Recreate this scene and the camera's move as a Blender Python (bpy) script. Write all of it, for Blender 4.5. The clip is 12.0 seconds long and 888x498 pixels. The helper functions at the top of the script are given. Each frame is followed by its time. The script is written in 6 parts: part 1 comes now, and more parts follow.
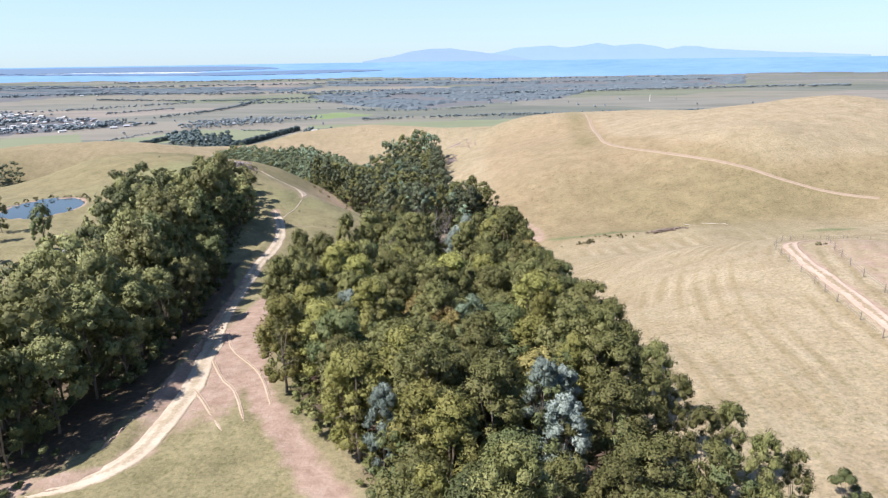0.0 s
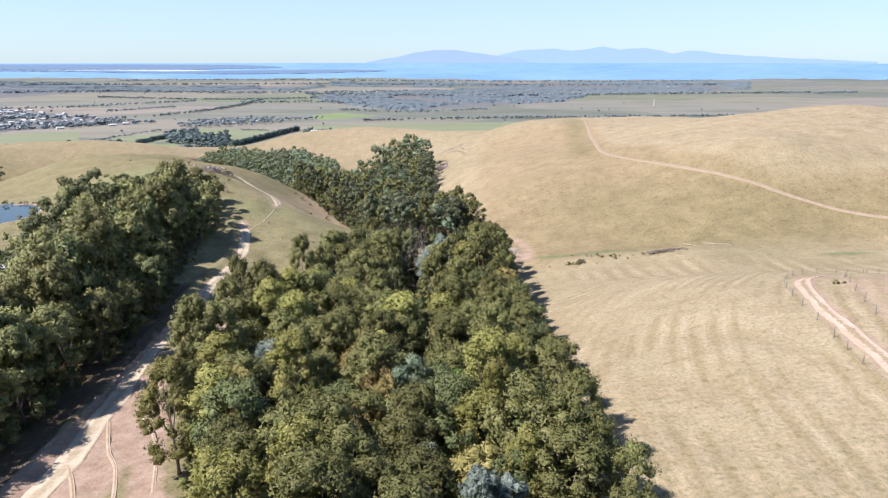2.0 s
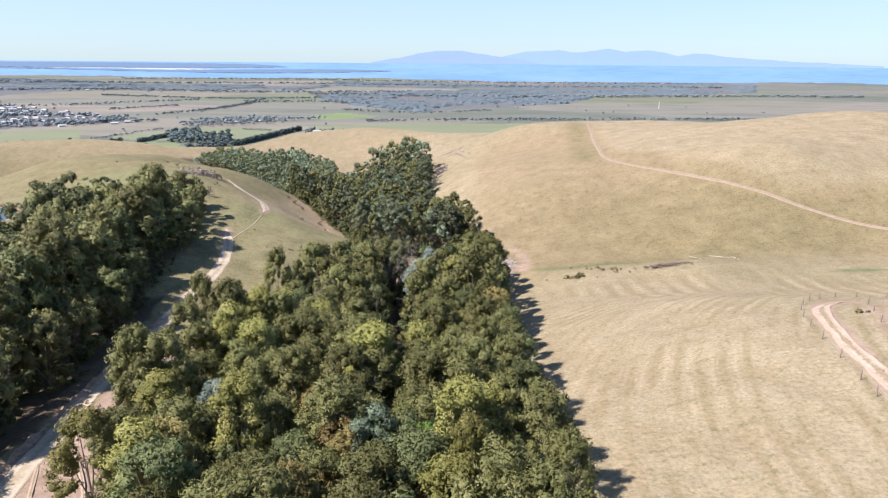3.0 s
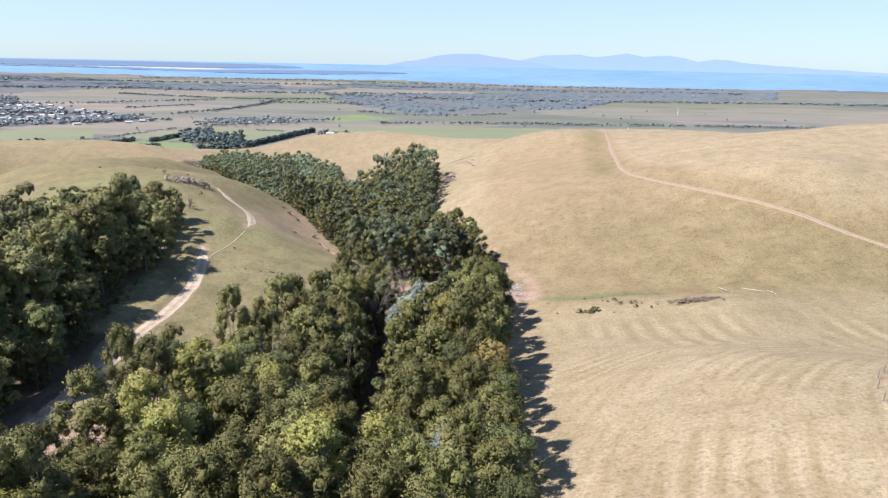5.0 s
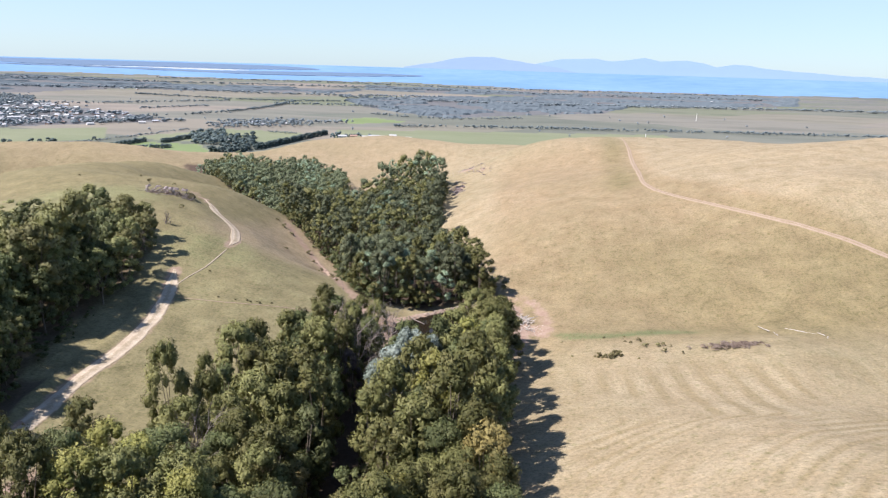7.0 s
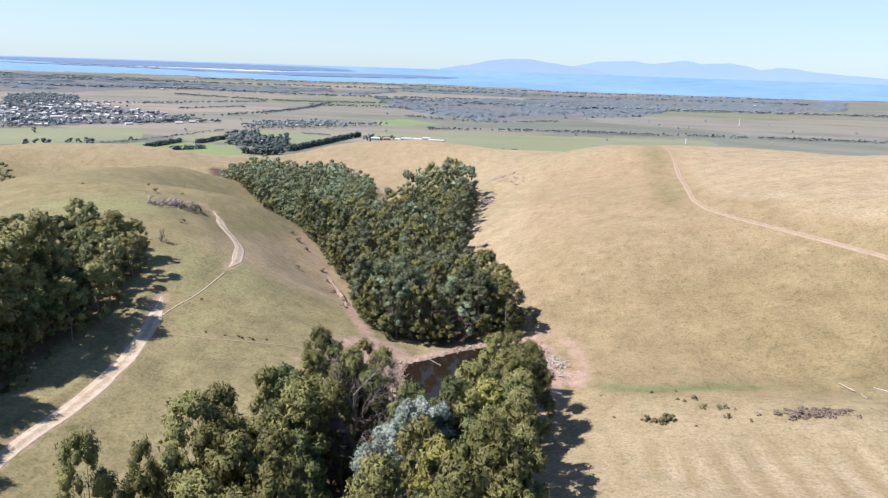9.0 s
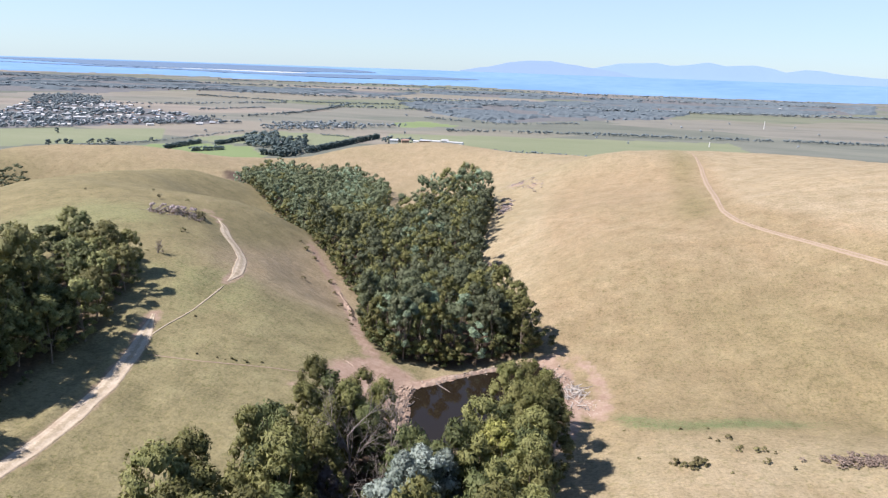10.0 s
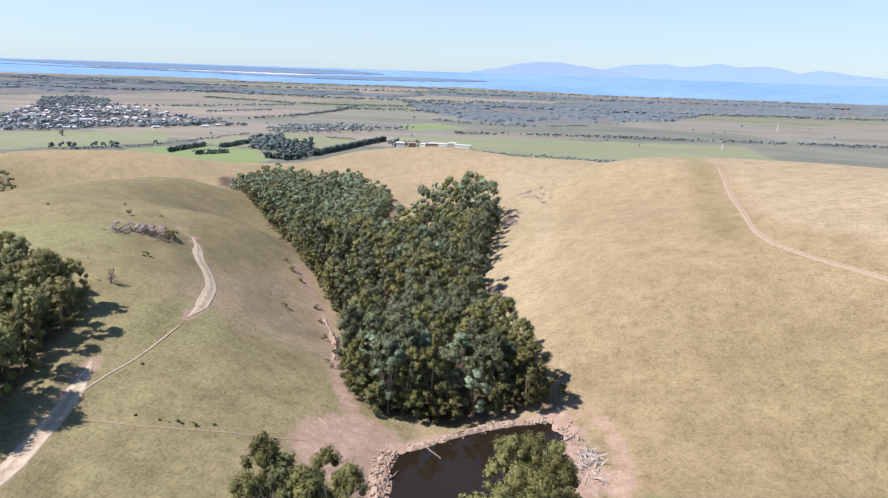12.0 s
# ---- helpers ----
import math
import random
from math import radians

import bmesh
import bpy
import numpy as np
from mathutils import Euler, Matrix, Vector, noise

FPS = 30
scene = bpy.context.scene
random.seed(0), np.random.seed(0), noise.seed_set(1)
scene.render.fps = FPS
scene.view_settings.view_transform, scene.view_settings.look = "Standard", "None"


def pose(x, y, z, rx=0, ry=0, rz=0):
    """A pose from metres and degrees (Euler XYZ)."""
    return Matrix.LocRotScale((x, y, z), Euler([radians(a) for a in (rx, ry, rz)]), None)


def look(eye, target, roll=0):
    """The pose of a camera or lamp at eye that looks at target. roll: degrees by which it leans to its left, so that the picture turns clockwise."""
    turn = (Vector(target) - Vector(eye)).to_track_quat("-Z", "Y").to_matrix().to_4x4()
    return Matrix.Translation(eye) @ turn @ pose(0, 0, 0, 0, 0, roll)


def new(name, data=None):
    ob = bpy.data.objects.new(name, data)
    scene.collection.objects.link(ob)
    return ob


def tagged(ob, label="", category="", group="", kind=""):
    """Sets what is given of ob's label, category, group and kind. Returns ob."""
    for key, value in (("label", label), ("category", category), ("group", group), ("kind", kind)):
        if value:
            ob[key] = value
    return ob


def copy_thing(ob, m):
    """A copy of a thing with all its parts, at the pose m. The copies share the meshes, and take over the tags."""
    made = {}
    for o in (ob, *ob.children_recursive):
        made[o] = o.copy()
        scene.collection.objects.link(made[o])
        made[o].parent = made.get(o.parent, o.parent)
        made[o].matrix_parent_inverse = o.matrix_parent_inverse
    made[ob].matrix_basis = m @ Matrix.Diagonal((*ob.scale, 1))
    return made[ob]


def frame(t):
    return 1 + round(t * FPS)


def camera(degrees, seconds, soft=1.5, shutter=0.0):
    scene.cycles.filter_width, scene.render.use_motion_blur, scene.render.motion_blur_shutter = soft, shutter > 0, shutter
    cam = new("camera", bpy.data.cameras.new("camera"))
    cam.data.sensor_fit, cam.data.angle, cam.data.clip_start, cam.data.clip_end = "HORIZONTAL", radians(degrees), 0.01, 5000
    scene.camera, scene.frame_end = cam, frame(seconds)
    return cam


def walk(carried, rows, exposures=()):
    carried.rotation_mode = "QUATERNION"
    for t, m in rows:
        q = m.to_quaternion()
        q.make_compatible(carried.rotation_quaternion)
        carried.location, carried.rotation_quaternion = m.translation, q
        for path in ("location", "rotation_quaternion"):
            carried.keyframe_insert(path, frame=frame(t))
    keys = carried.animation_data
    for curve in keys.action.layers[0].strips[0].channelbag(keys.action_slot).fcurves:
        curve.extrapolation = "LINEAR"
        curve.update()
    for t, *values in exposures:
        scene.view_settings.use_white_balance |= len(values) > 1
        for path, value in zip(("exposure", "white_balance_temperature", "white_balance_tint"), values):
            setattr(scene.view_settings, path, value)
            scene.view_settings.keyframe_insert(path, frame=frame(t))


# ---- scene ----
cam = camera(69.1, 12.0, 1.25)
PATH = [
    (0, (-3.902, 0.262, 43.945), (-3.965, 2.179, 43.378), -0.8),
    (0.5, (-2.283, 3.824, 44.083), (-2.349, 5.741, 43.517), -0.7),
    (1, (-0.593, 7.753, 44.238), (-0.662, 9.67, 43.672), -0.5),
    (1.5, (0.86, 12.096, 44.171), (0.792, 14.014, 43.608), -0.2),
    (2, (2.278, 16.449, 44.141), (2.208, 18.367, 43.578), -0.0),
    (2.5, (3.71, 21.036, 44.188), (3.636, 22.955, 43.627), 0.2),
    (3, (4.813, 25.901, 44.275), (4.733, 27.819, 43.714), 0.5),
    (5, (7.759, 45.759, 44.472), (7.635, 47.677, 43.918), 1.2),
    (5.5, (8.198, 51.005, 44.352), (8.066, 52.923, 43.801), 1.4),
    (6, (8.596, 56.059, 44.355), (8.457, 57.977, 43.806), 1.5),
    (6.5, (8.981, 61.031, 44.478), (8.833, 62.949, 43.93), 1.6),
    (7, (9.22, 66.184, 44.557), (9.054, 68.101, 44.01), 1.7),
    (9, (9.545, 86.764, 44.971), (9.277, 88.67, 44.426), 1.9),
    (9.5, (9.468, 91.897, 45.098), (9.169, 93.799, 44.554), 2.0),
    (10, (9.547, 97.028, 45.172), (9.222, 98.925, 44.63), 2.0),
    (10.5, (9.218, 102.239, 45.35), (8.888, 104.136, 44.807), 2.0),
    (11, (9.11, 107.538, 45.302), (8.773, 109.434, 44.762), 2.1),
    (11.5, (8.911, 112.561, 45.426), (8.569, 114.456, 44.887), 2.0),
    (12, (8.771, 117.758, 45.565), (8.419, 119.652, 45.026), 1.9),
]
walk(cam, [(t, look(eye, target, roll)) for t, eye, target, roll in PATH], exposures=[(0.0, 1.08, 6400, 9.5), (2.5, 1.05, 6500, 10.5), (5.0, 1.04, 6540, 11), (9.0, 1.03, 6560, 11), (12.0, 0.98, 6580, 11.5)])

# ---- light ----
sky_world = bpy.data.worlds.new("sky")
scene.world = sky_world
sky_world.use_nodes = True
SUN_EL, SUN_AZ = 52.0, 250.0          # height of the sun, and its bearing clockwise from +y
wn, wl = sky_world.node_tree.nodes, sky_world.node_tree.links
sky_tex = wn.new("ShaderNodeTexSky")
sky_tex.sky_type, sky_tex.sun_disc = "NISHITA", False
sky_tex.sun_elevation, sky_tex.sun_rotation = radians(SUN_EL), radians(SUN_AZ)
sky_tex.altitude, sky_tex.air_density, sky_tex.dust_density, sky_tex.ozone_density = 200, 1.0, 0.3, 2.0
haze = wn.new("ShaderNodeMix")
haze.data_type = "RGBA"
rise = wn.new("ShaderNodeTexGradient")            # 0 at the horizon, 1 overhead
rise.texture_mapping.mapping_x = "Z"
thick = wn.new("ShaderNodeMapRange")
thick.interpolation_type = "SMOOTHSTEP"
thick.inputs[2].default_value = 0.6
thick.inputs[3].default_value, thick.inputs[4].default_value = 0.64, 0.06
wl.new(rise.outputs["Fac"], thick.inputs[0])
wl.new(thick.outputs[0], haze.inputs[0])
haze.inputs[7].default_value = (4.25, 5.45, 6.5, 1)      # bright hazy summer sky
clear = wn.new("ShaderNodeMix")
clear.data_type, clear.blend_type = "RGBA", "MULTIPLY"
clear.inputs[0].default_value = 1.0
clear.inputs[7].default_value = (0.82, 0.97, 1.18, 1)
wl.new(sky_tex.outputs[0], clear.inputs[6])
wl.new(clear.outputs[2], haze.inputs[6])
wl.new(haze.outputs[2], wn["Background"].inputs[0])
wn["Background"].inputs[1].default_value = 0.075
sun = new("sun", bpy.data.lights.new("sun", "SUN"))
sun.data.energy, sun.data.angle, sun.data.color = 5.0, radians(0.53), (1.0, 0.938, 0.92)
away = Vector((math.sin(radians(SUN_AZ)), math.cos(radians(SUN_AZ)), math.tan(radians(SUN_EL))))
sun.matrix_world = look(away * 100, (0, 0, 0))

# ---- the lie of the land ----
# (x, y, radius, height) of the swells and hollows
NEAR_HILLS_A = [
    (-40, 40, 60, -0.7), (40, 60, 60, 2.5), (110, 110, 70, 2.8), (0, 120, 45, -9.7), (60, 150, 45, -5.6), (-30, 150, 45, -8.4),
    (20, 195, 40, -16.3), (-10, 205, 30, -4.9), (-60, 200, 50, -3.8), (60, 240, 45, -2.9), (90, 330, 80, 0.3), (160, 330, 90, 20.4),
    (-110, 280, 55, 2.1), (-70, 250, 35, 5.3), (-30, 260, 40, -21.5), (-30, 330, 55, -10.0), (-90, 340, 50, -10.7), (-150, 220, 70, -4.6),
    (-120, 100, 80, -8.5), (200, 150, 110, 1.8), (110, 195, 40, -10.2), (60, 305, 40, 5.0), (-140, 280, 40, 6.1), (10, 330, 40, 5.3),
]
NEAR_HILLS_B = [
    (90, 70, 40, 1.2), (-25, 120, 30, 4.6), (40, 205, 25, 8.2), (20, 175, 25, 0.4), (-60, 285, 30, -3.3), (-130, 370, 40, 0.6),
    (-165, 300, 40, 9.8), (40, 183, 20, 2.7), (60, 182, 20, 2.6), (80, 178, 22, -1.1), (47, 203, 18, -6.8), (67, 203, 18, -3.8),
    (88, 200, 20, -2.1), (-130, 262, 28, 0.5), (-100, 310, 28, 8.3), (-150, 310, 30, -2.9), (-130, 340, 30, 4.6), (-165, 345, 28, 3.3),
    (-100, 385, 35, -6.6), (-200, 270, 50, -3.9), (200, -50, 150, 3.9), (-180, 350, 40, 9.6), (30, 265, 28, 2.7), (55, 235, 28, -2.9),
]
NEAR_HILLS_C = [
    (80, 270, 28, 1.7), (85, 300, 28, 0.8), (110, 260, 28, 6.4), (110, 330, 28, 3.7), (140, 300, 28, 1.4), (40, 300, 28, -2.1),
    (25, 340, 28, 0.1), (50, 350, 28, 1.1), (85, 360, 28, 2.6), (-70, 265, 28, -3.3), (-45, 240, 28, -0.1), (-60, 225, 28, 1.3),
    (-90, 255, 28, 1.7), (-110, 235, 28, 2.8), (-80, 290, 28, 0.6), (-50, 300, 28, -1.0), (-100, 340, 28, 0.1), (-30, 185, 28, -0.2),
    (-45, 165, 28, 0.4), (-50, 200, 28, -1.2), (-35, 80, 28, 1.5), (-28, 60, 28, 0.9), (40, 100, 28, 2.1), (40, 130, 28, 2.6),
]
NEAR_HILLS_D = [
    (60, 120, 28, 2.6), (60, 95, 28, 1.6), (30, 70, 28, 0.1), (90, 185, 28, 2.6), (60, 215, 28, -0.3), (35, 220, 28, -5.3),
    (-140, 340, 45, -3.0), (-150, 380, 45, -7.6), (200, 340, 45, 7.9), (70, 170, 24, -3.0), (100, 165, 30, -1.8), (130, 170, 35, -4.2),
    (45, 178, 18, -2.8), (80, 150, 30, -1.5),
]
NEAR_HILLS = NEAR_HILLS_A + NEAR_HILLS_B + NEAR_HILLS_C + NEAR_HILLS_D
FAR_HILLS_A = [
    (10, 400, 60, 5.2), (-60, 500, 90, -2.9), (100, 480, 100, 28.7), (-110, 740, 110, 54.0), (30, 660, 110, 48.1), (-200, 600, 80, 48.8),
    (300, 500, 160, 39.0), (-400, 700, 150, 15.0), (-210, 680, 70, 18.7), (300, 850, 120, 10.2), (20, 520, 70, 8.9), (-60, 640, 70, 11.1),
    (-190, 690, 60, -5.5), (60, 650, 60, -1.5), (-190, 410, 50, 18.2), (-350, 500, 80, 31.0), (-270, 530, 50, 11.0), (-300, 430, 50, -20.3),
    (-240, 420, 45, -3.6), (-130, 430, 50, -5.8), (-160, 500, 60, 4.8), (-260, 340, 60, -9.0), (-190, 590, 60, -24.5), (-225, 650, 45, -16.0),
]
FAR_HILLS_B = [
    (-150, 705, 55, 0.6), (-70, 705, 55, -5.2), (-10, 680, 50, -14.4), (75, 485, 35, 1.0), (60, 400, 28, 2.5), (160, 400, 45, -0.4),
    (100, 410, 45, 3.3), (-20, 520, 45, 0.5), (-80, 520, 45, 0.1), (-60, 580, 45, 0.3), (-250, 440, 45, -1.7), (-330, 450, 45, -2.6),
    (-300, 520, 45, 3.1), (-380, 540, 45, -1.9), (30, 440, 45, 10.7), (180, 440, 45, 2.0),
]
FAR_HILLS = FAR_HILLS_A + FAR_HILLS_B
DAM = (0.0, 204.0, 13.0, 15.0, -13.7)       # x, y, half axes, water level
DAM_SHORE = [(-12, -14), (-12.6, -7), (-14, -1), (-9.2, 4.2), (-6, 7), (-1.7, 10.4), (2.9, 13), (9, 15.5), (11.5, 12), (12.5, 4), (12.5, -6), (7, -14), (-3, -17)]
POND = (-139.5, 200.0, 11.0, 14.5, -0.6)
CENTRE = np.array([6.0, 60.0, 45.0])
PLAIN = -103.0
HAZE_START, HAZE_DEPTH = 2200.0, 2650.0


def ease(a, b, v):
    u = np.clip((v - a) / (b - a), 0, 1)
    return u * u * (3 - 2 * u)


def _lattice(ix, iy, seed):
    h = np.sin(ix * 127.1 + iy * 311.7 + seed * 74.7) * 43758.5453
    return h - np.floor(h)


def rough(x, y, size, seed=0):
    """Smooth value noise in -1 to 1."""
    u, v = np.asarray(x, float) / size, np.asarray(y, float) / size
    iu, iv = np.floor(u), np.floor(v)
    fu, fv = u - iu, v - iv
    fu, fv = fu * fu * (3 - 2 * fu), fv * fv * (3 - 2 * fv)
    a, b = _lattice(iu, iv, seed), _lattice(iu + 1, iv, seed)
    c, d = _lattice(iu, iv + 1, seed), _lattice(iu + 1, iv + 1, seed)
    return 2 * ((a * (1 - fu) + b * fu) * (1 - fv) + (c * (1 - fu) + d * fu) * fv) - 1


def dam_reach(bearing):
    """Distance from the dam's middle to its shore."""
    p = np.array(DAM_SHORE, float)
    a, r = np.arctan2(p[:, 0], p[:, 1]), np.hypot(p[:, 0], p[:, 1])
    k = np.argsort(a)
    return np.interp(bearing, np.r_[a[k] - 2 * np.pi, a[k], a[k] + 2 * np.pi], np.tile(r[k], 3))


def basin(x, y, b):
    """Below 1 inside the basin's shore."""
    if b is DAM:
        u, v = np.asarray(x, float) - b[0], np.asarray(y, float) - b[1]
        return np.hypot(u, v) / dam_reach(np.arctan2(u, v)) * (1 + 0.04 * rough(x, y, 3, 5))
    return np.hypot((x - b[0]) / b[2], (y - b[1]) / b[3]) * (1 + 0.08 * rough(x, y, 7, 5))


def land(x, y):
    """Height of the ground, without its small relief."""
    x, y = np.asarray(x, float), np.asarray(y, float)
    h = 7 - 110 * ease(150, 900, np.hypot(x * 0.55, y))
    for cx, cy, r, s in NEAR_HILLS + FAR_HILLS:
        h = h + s * np.exp(-((x - cx) ** 2 + (y - cy) ** 2) / r**2)
    for b in (DAM, POND):
        q = basin(x, y, b)
        near = 1 - ease(1.05, 1.6, q)
        h = h * (1 - near) + near * np.where(q > 1, np.maximum(h, b[4] + 0.5 * np.clip(q - 1, 0, 1) + 0.12), b[4])
        h = h - 1.4 * (1 - ease(0.75, 1.02, q))
    far = ease(900, 1300, np.hypot(x, y))
    return h * (1 - far) + PLAIN * far


def along(points, step=2.0):
    """A smooth line through plan points."""
    p = np.array([points[0], *points, points[-1]], float)
    out = []
    for a, b, c, d in zip(p[:-3], p[1:-2], p[2:-1], p[3:]):
        n = max(2, int(np.hypot(*(c - b)) / step))
        t = (np.arange(n) / n)[:, None]
        out.append(0.5 * (2 * b + (c - a) * t + (2 * a - 5 * b + 4 * c - d) * t**2 + (3 * b - a - 3 * c + d) * t**3))
    return np.vstack([*out, p[-1:]])


def off_line(x, y, line):
    """Distance of plan points from a line."""
    best = np.full(np.shape(x), 1e9)
    for a, b in zip(line[:-1], line[1:]):
        e = b - a
        t = np.clip(((x - a[0]) * e[0] + (y - a[1]) * e[1]) / (e @ e + 1e-9), 0, 1)
        best = np.minimum(best, np.hypot(x - a[0] - t * e[0], y - a[1] - t * e[1]))
    return best


def inside(x, y, poly):
    x, y = np.asarray(x, float), np.asarray(y, float)
    hit = np.zeros(x.shape, bool)
    for (ax, ay), (bx, by) in zip(poly, poly[1:] + poly[:1]):
        cut = (ay > y) != (by > y)
        hit ^= cut & (x < (bx - ax) * (y - ay) / (by - ay + 1e-12) + ax)
    return hit


def squash(v):
    """Draws what lies far beyond the plain nearer, along the line of sight, so that the horizon stays within reach."""
    v = np.asarray(v, float)
    d = v - CENTRE
    far = np.hypot(d[..., 0], d[..., 1])
    r = np.where(far > HAZE_START, HAZE_START + HAZE_DEPTH * (1 - 1 / (1 + np.maximum(far - HAZE_START, 0) / HAZE_DEPTH)), far)
    return CENTRE + d * (r / np.maximum(far, 1e-6))[..., None]


TRACK = along([(-66, 49.5), (-54, 51), (-44.3, 51.9), (-40.4, 52.8), (-38.1, 54.9), (-37.1, 58.6), (-37.2, 63.1), (-37.4, 68.5), (-39.6, 78.7), (-42.3, 89.4), (-45.4, 100.6), (-49, 116.2), (-53.1, 137.2), (-55, 151), (-55, 161), (-55.6, 171), (-57.6, 180.8), (-59.7, 188.2), (-61.8, 194), (-63.4, 197.9), (-65, 202)])
TRACK_END = along([(-61.5, 224), (-62.2, 228.5), (-63.5, 233.2), (-67.5, 243), (-73.4, 252), (-80.8, 260.4), (-87, 269.5), (-91.5, 274.5), (-96.5, 277)])
FOOTPATH = along([(-60.6, 191.5), (-60.7, 196.6), (-60.4, 201.5), (-59.8, 206.5), (-60, 214), (-60.6, 221), (-61.9, 225)])
CATTLE_PATH = along([(-57.4, 188.2), (-49, 190.5), (-41.2, 193.6), (-33, 197.2), (-25.6, 201)])
EAST_TRACK = along([(46, 20), (47.3, 40), (48, 60), (48.4, 75), (48.8, 82), (49.2, 90), (50.5, 99.5), (52.6, 108), (55.2, 114), (58.4, 117.5), (62.4, 118.8)])
SWATH = along([(30, 20), (30.5, 50), (32.5, 82), (34.9, 94), (38.4, 105), (45.8, 119), (60.7, 133), (90, 150)], 4.0)
HILL_TRACK = along([(74, 441), (71, 400), (68, 370), (61, 315), (59, 295), (61, 281), (65, 273.5), (69, 268.5), (77, 258), (90, 242), (100, 231), (112, 218), (130, 203)])
GULLY = along([(120, 196), (90, 200), (64, 202), (55, 201.5), (45, 200), (33, 197.5), (24, 200), (17, 206), (13, 212.5)])

NEAR_STAND = [(17.5, 36), (16.5, 46), (13.5, 55), (12, 67), (12, 80), (13.3, 93), (13.3, 103), (12, 114), (10.8, 125), (10.8, 135), (11, 150), (11.3, 167), (12, 184), (12.5, 194), (5, 195), (1.5, 189), (2.5, 178), (-4, 168), (-8.7, 174), (-11, 183), (-17.5, 186), (-21.5, 177), (-23.8, 166), (-26.3, 157), (-27, 147), (-25, 139), (-23.5, 130), (-29.2, 121.5), (-33.6, 111), (-33, 95), (-29.3, 79.5), (-25, 68), (-18.5, 58.5), (-11.5, 49), (-6.5, 30), (8, 28)]
GULLY_STAND = [(9, 226.6), (3.5, 236), (-7, 264), (-15.5, 302), (-16.5, 340), (-18, 370), (-18.8, 392), (-28, 399), (-42, 398), (-49, 389), (-55, 372), (-64.7, 371.5), (-76, 395), (-84, 440), (-95, 495), (-108, 528), (-140, 558), (-165, 540), (-190, 545), (-215, 545), (-230, 530), (-215, 500), (-190, 475), (-165, 445), (-150, 425), (-131, 403), (-114, 386), (-98, 367), (-75, 311), (-63.7, 296.7), (-45, 272), (-36, 250), (-28.5, 222), (-20, 215), (-9, 217)]
WEST_STAND = [(-47, 51), (-46.3, 70.5), (-47.4, 88.5), (-52.6, 111.5), (-61.8, 146.5), (-66.3, 166), (-69.8, 194), (-74.5, 213), (-86, 221), (-100, 219), (-113, 206.5), (-114, 193.5), (-103.5, 179.5), (-94.5, 161.5), (-88.5, 141.5), (-77.5, 113.5), (-74.5, 97.5), (-77, 82), (-85, 68), (-84, 54)]

# ---- materials ----


def material(name):
    m = bpy.data.materials.new(name)
    m.use_nodes = True
    n, l = m.node_tree.nodes, m.node_tree.links
    return m, n, l, n["Principled BSDF"]


def noise_tex(n, l, scale, detail=4, rough_=0.55, vec=None, dims="3D"):
    t = n.new("ShaderNodeTexNoise")
    t.noise_dimensions = dims
    t.inputs["Scale"].default_value, t.inputs["Detail"].default_value, t.inputs["Roughness"].default_value = scale, detail, rough_
    if vec is not None:
        l.new(vec, t.inputs["Vector"])
    return t.outputs["Fac"]


def ramp(n, l, fac, stops):
    r = n.new("ShaderNodeValToRGB")
    e = r.color_ramp.elements
    while len(e) < len(stops):
        e.new(0.5)
    for k, (p, c) in zip(e, stops):
        k.position = p
        k.color = (*c, 1) if len(c) == 3 else c
    l.new(fac, r.inputs[0])
    return r.outputs[0]


def grey(n, l, fac, a, b):
    """The value eased from 0 at a to 1 at b."""
    r = n.new("ShaderNodeMapRange")
    r.interpolation_type = "SMOOTHSTEP"
    r.inputs[1].default_value, r.inputs[2].default_value = a, b
    l.new(fac, r.inputs[0])
    return r.outputs[0]


def mixed(n, l, fac, a, b, how="MIX"):
    m = n.new("ShaderNodeMix")
    m.data_type, m.blend_type = "RGBA", how
    for sock, v in ((m.inputs[0], fac), (m.inputs[6], a), (m.inputs[7], b)):
        if isinstance(v, (int, float)):
            sock.default_value = v
        elif isinstance(v, tuple):
            sock.default_value = (*v, 1)
        else:
            l.new(v, sock)
    return m.outputs[2]


def sums(n, l, op, a, b):
    m = n.new("ShaderNodeMath")
    m.operation = op
    for sock, v in zip(m.inputs, (a, b)):
        if isinstance(v, (int, float)):
            sock.default_value = v
        else:
            l.new(v, sock)
    return m.outputs[0]


def attribute(n, name):
    a = n.new("ShaderNodeAttribute")
    a.attribute_name = name
    return a


def stretched(n, l, vec, scale, turn=0.0):
    m = n.new("ShaderNodeMapping")
    m.inputs["Scale"].default_value = scale
    m.inputs["Rotation"].default_value = (0, 0, radians(turn))
    l.new(vec, m.inputs[0])
    return m.outputs[0]


def bumped(n, l, bsdf, height, strength, distance):
    b = n.new("ShaderNodeBump")
    b.inputs["Strength"].default_value, b.inputs["Distance"].default_value = strength, distance
    l.new(height, b.inputs["Height"])
    l.new(b.outputs[0], bsdf.inputs["Normal"])


